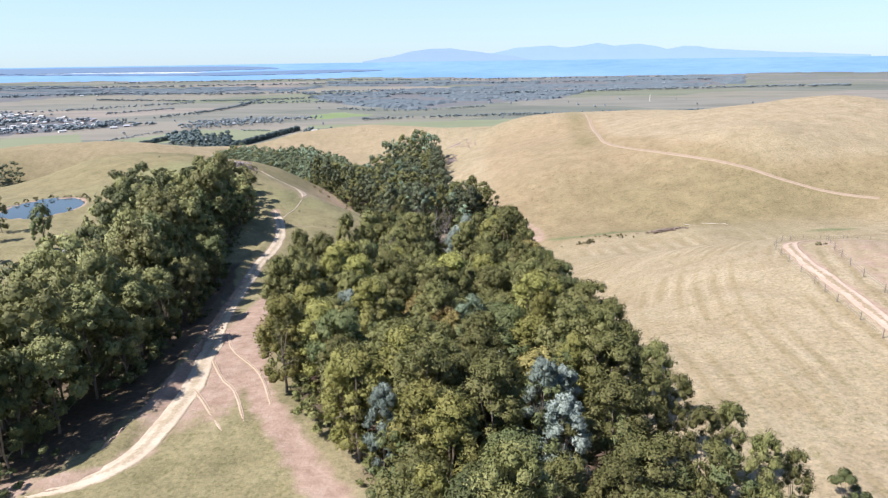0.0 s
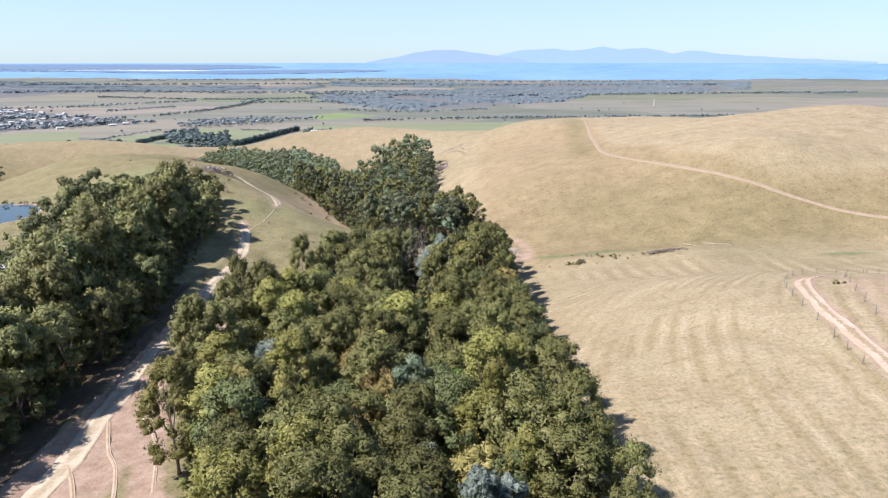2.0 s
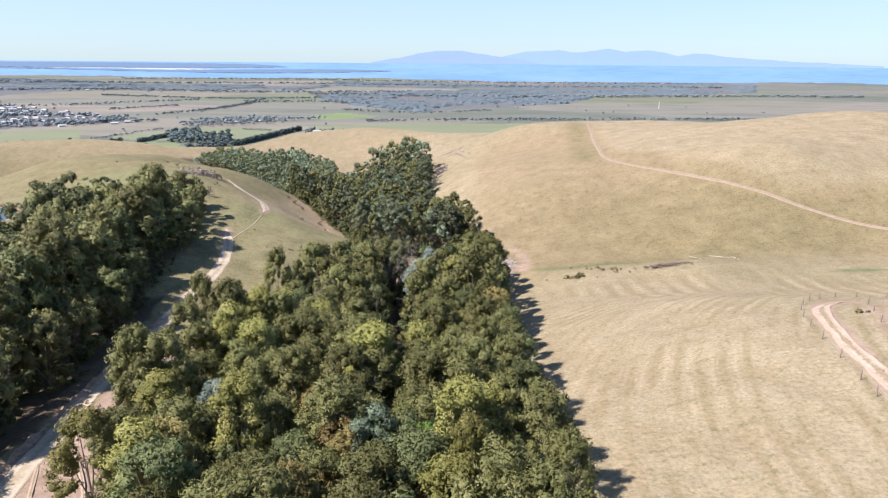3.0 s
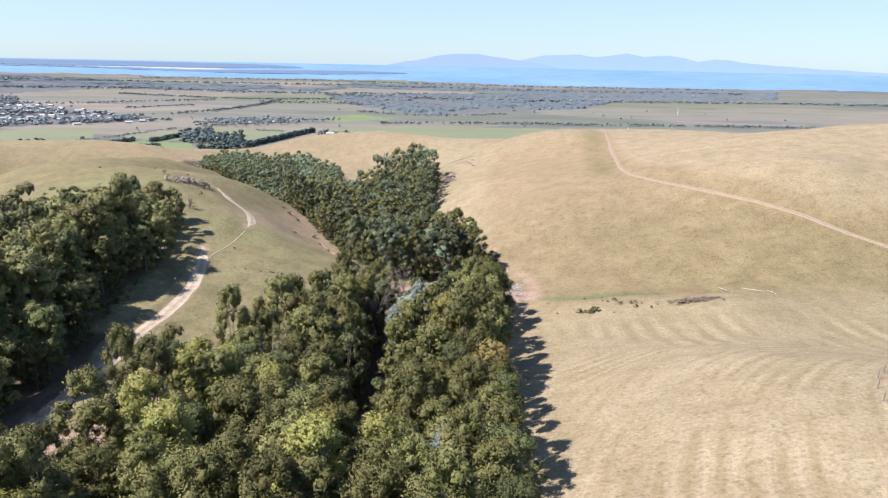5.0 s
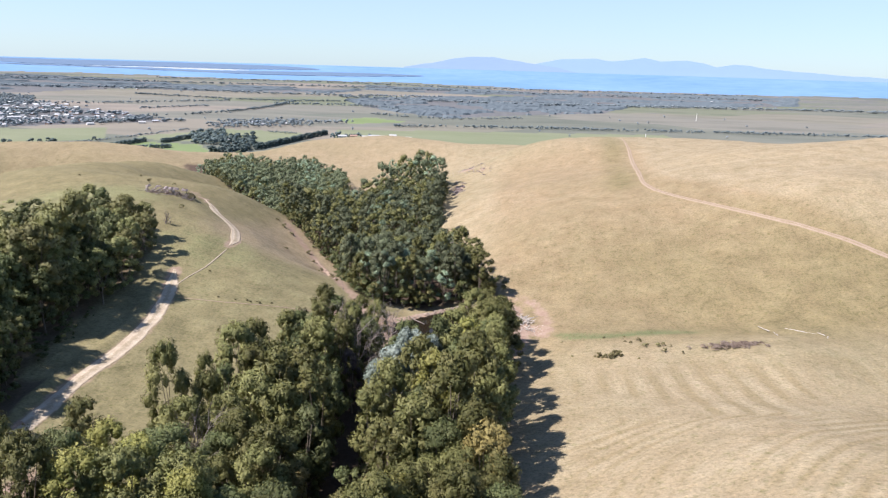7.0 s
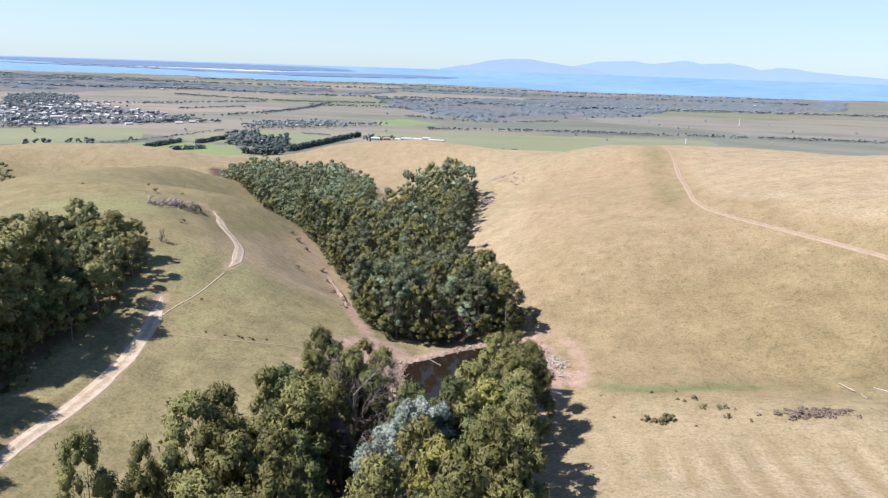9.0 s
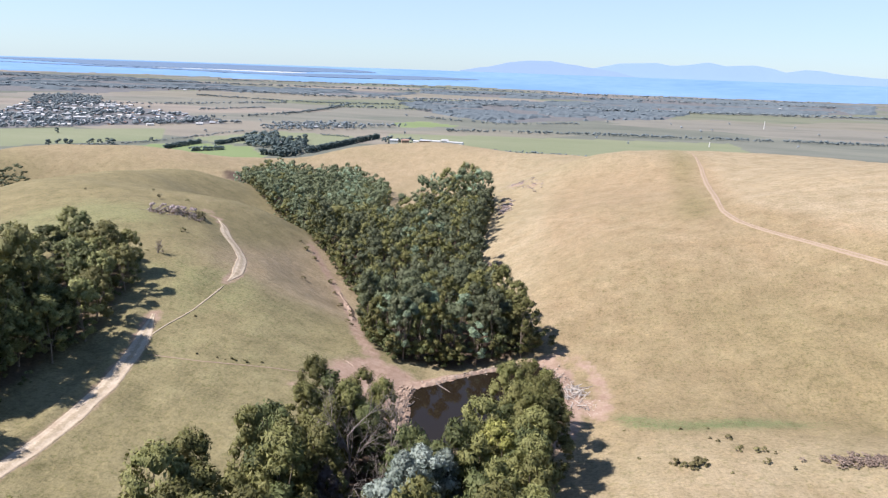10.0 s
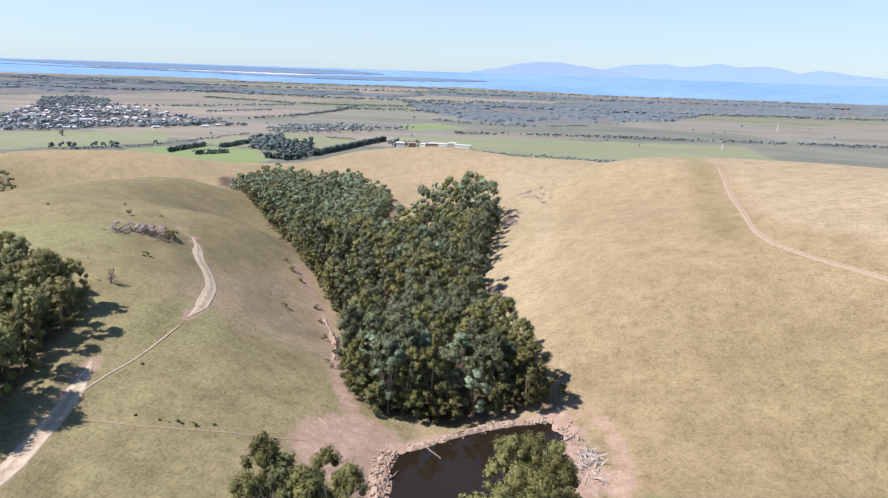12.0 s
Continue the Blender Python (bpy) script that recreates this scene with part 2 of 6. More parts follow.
def ground_material():
    m, n, l, b = material("pasture")
    plan = attribute(n, "plan").outputs["Vector"]
    # dry pasture on the hills
    big, mid, fine = noise_tex(n, l, 0.018, 5, 0.6, plan), noise_tex(n, l, 0.14, 5, 0.65, plan), noise_tex(n, l, 1.6, 4, 0.7, plan)
    row = attribute(n, "swath").outputs["Vector"]
    wobble = noise_tex(n, l, 1.0, 3, 0.6, stretched(n, l, row, (0.10, 0.03, 1.0)))
    sep_row = n.new("ShaderNodeSeparateXYZ")
    l.new(row, sep_row.inputs[0])
    wave = sums(n, l, "SINE", sums(n, l, "ADD", sums(n, l, "MULTIPLY", sep_row.outputs[0], 2.3), sums(n, l, "MULTIPLY", wobble, 4.0)), 0)
    patch = noise_tex(n, l, 1.0, 4, 0.6, stretched(n, l, row, (0.09, 0.035, 1.0)))
    streak = sums(n, l, "ADD", 0.5, sums(n, l, "MULTIPLY", wave, sums(n, l, "MULTIPLY", grey(n, l, patch, 0.36, 0.66), 0.17)))
    thin = noise_tex(n, l, 1.0, 3, 0.6, stretched(n, l, row, (1.6, 0.09, 1.0)))
    straw = ramp(n, l, mid, [(0.25, (0.202, 0.157, 0.097)), (0.5, (0.256, 0.206, 0.136)), (0.75, (0.302, 0.249, 0.176))])
    olive = ramp(n, l, mid, [(0.25, (0.126, 0.111, 0.06)), (0.5, (0.172, 0.15, 0.083)), (0.75, (0.222, 0.193, 0.112))])
    green = sums(n, l, "ADD", attribute(n, "green").outputs["Fac"], sums(n, l, "MULTIPLY", sums(n, l, "SUBTRACT", big, 0.5), 0.9))
    green = sums(n, l, "ADD", green, sums(n, l, "MULTIPLY", sums(n, l, "SUBTRACT", mid, 0.5), 0.5))
    col = mixed(n, l, grey(n, l, green, 0.05, 0.95), straw, olive)
    ochre = sums(n, l, "ADD", attribute(n, "ochre").outputs["Fac"], sums(n, l, "MULTIPLY", sums(n, l, "SUBTRACT", mid, 0.5), 0.6))
    col = mixed(n, l, sums(n, l, "MULTIPLY", grey(n, l, ochre, 0.1, 0.9), 0.85), col, mixed(n, l, 1.0, col, (0.93, 0.863, 0.83), "MULTIPLY"))
    slope = noise_tex(n, l, 1.0, 5, 0.7, stretched(n, l, plan, (0.13, 0.06, 1.0), -14))
    col = mixed(n, l, sums(n, l, "SUBTRACT", 0.5, sums(n, l, "MULTIPLY", attribute(n, "mown").outputs["Fac"], 0.4)), col, ramp(n, l, slope, [(0.3, (0.78, 0.8, 0.74)), (0.5, (1.0, 1.0, 1.0)), (0.7, (1.14, 1.12, 1.08))]), "MULTIPLY")
    meadow = sums(n, l, "ADD", attribute(n, "meadow").outputs["Fac"], sums(n, l, "MULTIPLY", sums(n, l, "SUBTRACT", mid, 0.5), 1.2))
    col = mixed(n, l, sums(n, l, "MULTIPLY", grey(n, l, meadow, 0.2, 0.75), 0.8), col, ramp(n, l, fine, [(0.3, (0.135, 0.14, 0.066)), (0.7, (0.19, 0.186, 0.096))]))
    lush = attribute(n, "lush").outputs["Fac"]
    col = mixed(n, l, grey(n, l, sums(n, l, "ADD", lush, sums(n, l, "MULTIPLY", sums(n, l, "SUBTRACT", fine, 0.5), 0.8)), 0.35, 0.8), col, (0.105, 0.125, 0.058))
    mown = attribute(n, "mown").outputs["Fac"]
    col = mixed(n, l, sums(n, l, "MULTIPLY", mown, sums(n, l, "MULTIPLY", grey(n, l, streak, 0.5, 0.61), 0.72)), col, (0.2, 0.158, 0.092))
    col = mixed(n, l, sums(n, l, "MULTIPLY", mown, sums(n, l, "MULTIPLY", grey(n, l, thin, 0.52, 0.7), 0.35)), col, (0.2, 0.15, 0.09))
    col = mixed(n, l, sums(n, l, "MULTIPLY", mown, sums(n, l, "MULTIPLY", grey(n, l, streak, 0.46, 0.3), 0.4)), col, (0.36, 0.3, 0.207))
    tuft = noise_tex(n, l, 0.42, 6, 0.75, plan)
    col = mixed(n, l, sums(n, l, "SUBTRACT", 0.75, sums(n, l, "MULTIPLY", mown, 0.42)), col, ramp(n, l, tuft, [(0.34, (0.7, 0.72, 0.64)), (0.48, (1.0, 1.0, 1.0)), (0.68, (1.16, 1.13, 1.09))]), "MULTIPLY")
    col = mixed(n, l, 0.6, col, ramp(n, l, fine, [(0.3, (0.55, 0.56, 0.5)), (0.5, (1.0, 1.0, 1.0)), (0.7, (1.3, 1.27, 1.2))]), "MULTIPLY")
    # tussocks, dark and bleached
    clump = noise_tex(n, l, 0.75, 3, 0.8, plan)
    col = mixed(n, l, sums(n, l, "MULTIPLY", grey(n, l, clump, 0.56, 0.64), 0.62), col, mixed(n, l, 1.0, col, (0.66, 0.72, 0.57), "MULTIPLY"))
    col = mixed(n, l, sums(n, l, "MULTIPLY", grey(n, l, clump, 0.40, 0.31), 0.45), col, mixed(n, l, 1.0, col, (1.35, 1.28, 1.2), "MULTIPLY"))
    crisp = noise_tex(n, l, 2.4, 3, 0.7, plan)
    col = mixed(n, l, sums(n, l, "MULTIPLY", grey(n, l, crisp, 0.55, 0.63), 0.55), col, mixed(n, l, 1.0, col, (0.6, 0.63, 0.54), "MULTIPLY"))
    col = mixed(n, l, sums(n, l, "MULTIPLY", grey(n, l, crisp, 0.42, 0.34), 0.5), col, mixed(n, l, 1.0, col, (1.38, 1.3, 1.22), "MULTIPLY"))
    # bare, trodden soil
    soil = ramp(n, l, noise_tex(n, l, 0.5, 6, 0.7, plan), [(0.25, (0.175, 0.114, 0.083)), (0.5, (0.26, 0.185, 0.141)), (0.75, (0.33, 0.253, 0.2))])
    bare = sums(n, l, "ADD", attribute(n, "bare").outputs["Fac"], sums(n, l, "MULTIPLY", sums(n, l, "SUBTRACT", noise_tex(n, l, 0.35, 6, 0.7, plan), 0.5), 0.9))
    col = mixed(n, l, grey(n, l, bare, 0.35, 0.7), col, soil)
    # litter under the trees; its dark colour also paints shade beside the track
    litter_shade = attribute(n, "litter_shade").outputs["Fac"]
    col = mixed(n, l, litter_shade, col, ramp(n, l, fine, [(0.3, (0.047, 0.033, 0.024)), (0.7, (0.1, 0.07, 0.052))]))
    # paddocks and heath of the plain, colours greyed to carry distance haze
    cells = n.new("ShaderNodeTexVoronoi")
    cells.distance, cells.inputs["Scale"].default_value, cells.inputs["Randomness"].default_value = "CHEBYCHEV", 1.0, 0.85
    l.new(stretched(n, l, plan, (0.00116, 0.00245, 0), 24), cells.inputs["Vector"])
    sep = n.new("ShaderNodeSeparateColor")
    l.new(cells.outputs["Color"], sep.inputs[0])
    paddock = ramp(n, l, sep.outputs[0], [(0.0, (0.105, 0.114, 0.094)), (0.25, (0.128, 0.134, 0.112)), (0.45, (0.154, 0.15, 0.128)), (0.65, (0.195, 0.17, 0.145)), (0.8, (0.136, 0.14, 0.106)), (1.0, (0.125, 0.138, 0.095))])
    patchy = noise_tex(n, l, 0.006, 6, 0.65, stretched(n, l, plan, (0.6, 1.6, 1.0), 10))
    paddock = mixed(n, l, 0.7, paddock, ramp(n, l, patchy, [(0.3, (0.62, 0.66, 0.66)), (0.5, (1, 1, 1)), (0.72, (1.25, 1.2, 1.15))]), "MULTIPLY")
    crop = attribute(n, "crop").outputs["Fac"]
    paddock = mixed(n, l, grey(n, l, crop, 0.1, 0.45), paddock, ramp(n, l, patchy, [(0.3, (0.135, 0.155, 0.092)), (0.7, (0.175, 0.185, 0.118))]))
    paddock = mixed(n, l, grey(n, l, crop, 0.6, 0.9), paddock, ramp(n, l, patchy, [(0.3, (0.125, 0.165, 0.072)), (0.7, (0.155, 0.195, 0.092))]))
    hazed_heath = sums(n, l, "ADD", attribute(n, "hazed_heath").outputs["Fac"], sums(n, l, "MULTIPLY", sums(n, l, "SUBTRACT", patchy, 0.5), 1.6))
    paddock = mixed(n, l, grey(n, l, hazed_heath, 0.42, 0.62), paddock, ramp(n, l, noise_tex(n, l, 0.03, 5, 0.7, plan), [(0.3, (0.084, 0.09, 0.0946)), (0.7, (0.14, 0.136, 0.138))]))
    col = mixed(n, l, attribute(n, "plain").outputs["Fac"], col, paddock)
    l.new(col, b.inputs["Base Color"])
    b.inputs["Roughness"].default_value, b.inputs["Specular IOR Level"].default_value = 0.95, 0.15
    bumped(n, l, b, sums(n, l, "ADD", fine, sums(n, l, "MULTIPLY", mid, 3.0)), 0.6, 0.25)
    return m


def leaf_material(name, dark, mid, light, thin=0.13, cut=0.0):
    m, n, l, b = material(name)
    geo, info = n.new("ShaderNodeNewGeometry"), n.new("ShaderNodeObjectInfo")
    spot = n.new("ShaderNodeTexCoord").outputs["Object"]
    flush = noise_tex(n, l, 0.33, 3, 0.5, spot)
    pick = sums(n, l, "ADD", sums(n, l, "MULTIPLY", geo.outputs["Random Per Island"], 0.36), sums(n, l, "MULTIPLY", info.outputs["Random"], 0.35))
    pick = sums(n, l, "ADD", pick, sums(n, l, "MULTIPLY", grey(n, l, flush, 0.34, 0.66), 0.42))
    col = ramp(n, l, pick, [(0.1, dark), (0.5, mid), (0.92, light)])
    grain = noise_tex(n, l, 5.5, 3, 0.75, spot)
    col = mixed(n, l, 0.85, col, ramp(n, l, grain, [(0.3, (0.68, 0.69, 0.66)), (0.52, (1.0, 1.0, 1.0)), (0.72, (1.16, 1.15, 1.12))]), "MULTIPLY")
    hue = n.new("ShaderNodeHueSaturation")
    l.new(sums(n, l, "ADD", 0.482, sums(n, l, "MULTIPLY", info.outputs["Random"], 0.03)), hue.inputs["Hue"])
    l.new(sums(n, l, "ADD", 0.86, sums(n, l, "MULTIPLY", info.outputs["Random"], 0.3)), hue.inputs["Value"])
    l.new(col, hue.inputs["Color"])
    l.new(hue.outputs[0], b.inputs["Base Color"])
    b.inputs["Roughness"].default_value, b.inputs["Specular IOR Level"].default_value = 0.55, 0.2
    bumped(n, l, b, grain, 0.5, 0.2)
    tr, mx = n.new("ShaderNodeBsdfTranslucent"), n.new("ShaderNodeMixShader")
    l.new(hue.outputs[0], tr.inputs[0])
    mx.inputs[0].default_value = thin
    l.new(b.outputs[0], mx.inputs[1])
    l.new(tr.outputs[0], mx.inputs[2])
    if cut:
        # each spray is a cluster of narrow hanging leaves with gaps between them
        leaves = noise_tex(n, l, 1.0, 2, 0.6, stretched(n, l, spot, (cut, cut, 0.55 * cut)))
        gap, lacy = n.new("ShaderNodeBsdfTransparent"), n.new("ShaderNodeMixShader")
        l.new(grey(n, l, leaves, 0.43, 0.45), lacy.inputs[0])
        l.new(gap.outputs[0], lacy.inputs[1])
        l.new(mx.outputs[0], lacy.inputs[2])
        l.new(lacy.outputs[0], n["Material Output"].inputs[0])
    else:
        l.new(mx.outputs[0], n["Material Output"].inputs[0])
    return m


def plain_material(name, a, c, scale, roughness=0.8, bump=0.0, metallic=0.0, specular=0.3):
    """A surface that wanders between two colours at two scales."""
    m, n, l, b = material(name)
    tc = n.new("ShaderNodeTexCoord").outputs["Object"]
    f1, f2 = noise_tex(n, l, scale, 6, 0.65, tc), noise_tex(n, l, scale * 7, 4, 0.6, tc)
    f = sums(n, l, "ADD", sums(n, l, "MULTIPLY", f1, 0.65), sums(n, l, "MULTIPLY", f2, 0.35))
    l.new(ramp(n, l, f, [(0.32, a), (0.68, c)]), b.inputs["Base Color"])
    b.inputs["Roughness"].default_value, b.inputs["Metallic"].default_value, b.inputs["Specular IOR Level"].default_value = roughness, metallic, specular
    if bump:
        bumped(n, l, b, f, 0.7, bump)
    return m


def water_material(name, deep, roughness, wave, strength):
    m, n, l, b = material(name)
    tc = n.new("ShaderNodeTexCoord").outputs["Object"]
    l.new(ramp(n, l, noise_tex(n, l, wave * 0.02, 3, 0.5, tc), [(0.3, tuple(v * 0.8 for v in deep)), (0.7, tuple(v * 1.2 for v in deep))]), b.inputs["Base Color"])
    b.inputs["Roughness"].default_value, b.inputs["IOR"].default_value = roughness, 1.33
    bumped(n, l, b, noise_tex(n, l, wave, 3, 0.5, tc), strength, 0.05)
    return m


PASTURE = ground_material()
CUT = 9.0
LEAF = {
    "drab": leaf_material("grey_olive_leaves", (0.093, 0.098, 0.033), (0.165, 0.167, 0.061), (0.248, 0.246, 0.106), cut=CUT),
    "gully": leaf_material("dark_grey_green_leaves", (0.059, 0.073, 0.039), (0.103, 0.121, 0.066), (0.160, 0.182, 0.103), cut=CUT),
    "olive": leaf_material("olive_leaves", (0.064, 0.072, 0.022), (0.121, 0.123, 0.041), (0.199, 0.190, 0.076), cut=CUT),
    "yellow": leaf_material("yellow_green_leaves", (0.102, 0.109, 0.023), (0.184, 0.180, 0.049), (0.275, 0.258, 0.086), cut=CUT),
    "deep": leaf_material("deep_green_leaves", (0.046, 0.062, 0.023), (0.088, 0.105, 0.040), (0.147, 0.158, 0.065), cut=CUT),
    "blue": leaf_material("silver_grey_leaves", (0.115, 0.15, 0.128), (0.185, 0.226, 0.193), (0.28, 0.32, 0.28), cut=CUT),
    "brown": leaf_material("bronze_leaves", (0.127, 0.104, 0.034), (0.212, 0.171, 0.058), (0.285, 0.238, 0.095), cut=CUT),
    "green": leaf_material("fresh_green_leaves", (0.065, 0.113, 0.024), (0.119, 0.184, 0.041), (0.178, 0.251, 0.065), cut=CUT),
    "pine": leaf_material("dark_pine_leaves", (0.055, 0.08, 0.082), (0.082, 0.114, 0.112), (0.115, 0.148, 0.142)),
    "mauve": leaf_material("dry_mauve_leaves", (0.08, 0.065, 0.06), (0.12, 0.099, 0.093), (0.165, 0.138, 0.13), cut=CUT),
    "teal": leaf_material("teal_leaves", (0.099, 0.143, 0.090), (0.166, 0.224, 0.143), (0.252, 0.319, 0.213), cut=CUT),
    # leaf colour paled and blued to carry the haze of distance
    "far": leaf_material("hazed_woodland_leaves", (0.185, 0.22, 0.26), (0.225, 0.26, 0.30), (0.265, 0.30, 0.34)),
}
BARK = plain_material("pale_bark", (0.115, 0.0864, 0.0648), (0.259, 0.216, 0.173), 1.5, 0.85, 0.03)
PALE_WOOD = plain_material("bleached_driftwood", (0.3, 0.27, 0.24), (0.45, 0.41, 0.37), 2.0, 0.9, 0.02)
DEADWOOD = plain_material("weathered_dead_wood", (0.122, 0.101, 0.09), (0.259, 0.223, 0.202), 2.0, 0.9, 0.02)


def track_material(name, a, c, grassy):
    """Wheel-worn dirt with a grassier middle and frayed edges."""
    m, n, l, b = material(name)
    tc = n.new("ShaderNodeTexCoord").outputs["Object"]
    f1, f2 = noise_tex(n, l, 0.45, 6, 0.65, tc), noise_tex(n, l, 3.2, 4, 0.6, tc)
    f = sums(n, l, "ADD", sums(n, l, "MULTIPLY", f1, 0.6), sums(n, l, "MULTIPLY", f2, 0.4))
    col = ramp(n, l, f, [(0.32, a), (0.68, c)])
    u = sums(n, l, "ABSOLUTE", attribute(n, "across").outputs["Fac"], 0)
    frayed = sums(n, l, "ADD", u, sums(n, l, "MULTIPLY", sums(n, l, "SUBTRACT", f, 0.5), 1.3))
    middle = sums(n, l, "MULTIPLY", grey(n, l, frayed, 0.36, 0.1), grassy)
    grass = ramp(n, l, f2, [(0.3, (0.15, 0.118, 0.066)), (0.7, (0.25, 0.20, 0.125))])
    col = mixed(n, l, middle, col, grass)
    col = mixed(n, l, grey(n, l, frayed, 0.7, 0.95), col, grass)
    l.new(col, b.inputs["Base Color"])
    b.inputs["Roughness"].default_value, b.inputs["Specular IOR Level"].default_value = 0.95, 0.1
    bumped(n, l, b, f, 0.7, 0.12)
    return m


TRACK_DIRT = track_material("track_dirt", (0.30, 0.235, 0.168), (0.46, 0.395, 0.31), 0.45)
PINK_DIRT = track_material("pink_track_dirt", (0.29, 0.21, 0.155), (0.42, 0.33, 0.265), 0.8)
BANK_SOIL = plain_material("crumbling_soil", (0.20, 0.135, 0.10), (0.37, 0.29, 0.23), 0.9, 0.95, 0.15, 0, 0.1)
POND_WATER = water_material("pond_water", (0.0252, 0.0396, 0.054), 0.06, 1.2, 0.10)
DAM_WATER = water_material("brown_dam_water", (0.016, 0.012, 0.008), 0.04, 1.2, 0.015)
FAINT_DIRT = track_material("faint_track_dirt", (0.225, 0.165, 0.12), (0.30, 0.235, 0.18), 0.6)
SEA_WATER = plain_material("sea_water", (0.108, 0.205, 0.37), (0.165, 0.27, 0.42), 0.0015, 0.9, 0, 0, 0.0)
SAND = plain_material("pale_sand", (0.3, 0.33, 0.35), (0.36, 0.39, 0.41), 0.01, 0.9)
# island scrub, with the haze over the water painted in as blue
MANGROVE = plain_material("hazed_blue_scrub", (0.085, 0.135, 0.21), (0.1, 0.152, 0.23), 0.02, 0.95)

# ---- building blocks ----


def raw_mesh(name, verts, faces, mat, smooth=False):
    me = bpy.data.meshes.new(name)
    verts, faces = np.asarray(verts, np.float32), np.asarray(faces, np.int32)
    k = faces.shape[1]
    me.vertices.add(len(verts))
    me.vertices.foreach_set("co", verts.ravel())
    me.loops.add(faces.size)
    me.loops.foreach_set("vertex_index", faces.ravel())
    me.polygons.add(len(faces))
    me.polygons.foreach_set("loop_start", np.arange(0, faces.size, k, dtype=np.int32))
    me.polygons.foreach_set("use_smooth", np.full(len(faces), smooth))
    me.materials.append(mat)
    me.update(calc_edges=True)
    me.validate()
    return me


def under(name, me, parent, label=""):
    """A part: one mesh object under a thing or a part."""
    ob = new(name, me)
    ob.parent = parent
    if label:
        ob["label"] = label
    return ob


def part(name, bm, mat, parent, label=""):
    me = bpy.data.meshes.new(name)
    bm.to_mesh(me)
    bm.free()
    me.materials.append(mat)
    return under(name, me, parent, label)


def grid_faces(rows, cols):
    a = (np.arange(rows - 1)[:, None] * cols + np.arange(cols - 1)).ravel()
    return np.stack([a, a + 1, a + cols + 1, a + cols], 1)


def tube(path, radii, sides=6):
    """Verts and quads of a bent, tapering rod."""
    path, radii = np.asarray(path, float), np.asarray(radii, float)
    ahead = np.gradient(path, axis=0)
    ahead /= np.linalg.norm(ahead, axis=1, keepdims=True) + 1e-9
    side = np.cross(ahead, [0.31, 0.87, 0.39])
    side /= np.linalg.norm(side, axis=1, keepdims=True) + 1e-9
    up = np.cross(side, ahead)
    a = np.arange(sides) / sides * 2 * np.pi
    ring = path[:, None] + radii[:, None, None] * (np.cos(a)[None, :, None] * side[:, None] + np.sin(a)[None, :, None] * up[:, None])
    n = len(path)
    i, j = np.meshgrid(np.arange(n - 1), np.arange(sides), indexing="ij")
    q = np.stack([i * sides + j, i * sides + (j + 1) % sides, (i + 1) * sides + (j + 1) % sides, (i + 1) * sides + j], -1).reshape(-1, 4)
    return ring.reshape(-1, 3), q


def joined(pieces):
    vs, fs, at = [], [], 0
    for v, f in pieces:
        vs.append(v)
        fs.append(np.asarray(f) + at)
        at += len(v)
    return np.vstack(vs), np.vstack(fs)


def scatter(poly, gap, rng, tight=0.36):
    """Plan points within a polygon, about gap metres apart, unevenly."""
    p = np.array(poly, float)
    xs, ys = np.arange(p[:, 0].min(), p[:, 0].max(), gap), np.arange(p[:, 1].min(), p[:, 1].max(), gap * 0.87)
    x, y = np.meshgrid(xs, ys)
    x[1::2] += gap / 2
    x, y = x.ravel() + rng.uniform(-tight, tight, x.size) * gap, y.ravel() + rng.uniform(-tight, tight, x.size) * gap
    ok = inside(x, y, poly)
    return np.stack([x[ok], y[ok]], 1)


# ---- ground ----


GREEN_FIELDS = [
    [(-725, 1090), (-670, 1180), (-535, 1180), (-455, 1075), (-460, 1010), (-570, 1025)],
    [(-380, 1680), (-245, 1795), (-375, 1910), (-440, 1785)],
    [(-370, 1535), (400, 1700), (400, 1300), (65, 1310), (-100, 1150), (-300, 1250)],
    [(-1100, 1000), (-1100, 1230), (-840, 1400), (-720, 1200), (-900, 1000)],
    [(-700, 1250), (-600, 1450), (-420, 1440), (-400, 1250), (-600, 1200)],
]


WOODS = [
    [(-660, 2775), (-20, 3535), (255, 3420), (520, 2875), (355, 2450), (-5, 2145), (-160, 1960), (-290, 2100), (-465, 2325)],
    [(-4325, 4510), (-3095, 4485), (-2095, 4040), (-1760, 3415), (-1855, 2550), (-2195, 2340)],
    [(-2075, 3175), (-1915, 3700), (-1325, 3805), (-790, 3840), (-840, 3270), (-1570, 3060)],
    [(505, 4525), (1985, 4775), (1450, 3495), (670, 2985), (345, 3055), (120, 3540)],
    [(-955, 4605), (485, 4325), (430, 3820), (-320, 3665), (-790, 3840)],
]
TOWN = [(-1385, 1510), (-1615, 1870), (-1660, 2170), (-1255, 1905), (-980, 1730), (-765, 1550), (-895, 1475), (-1105, 1230)]


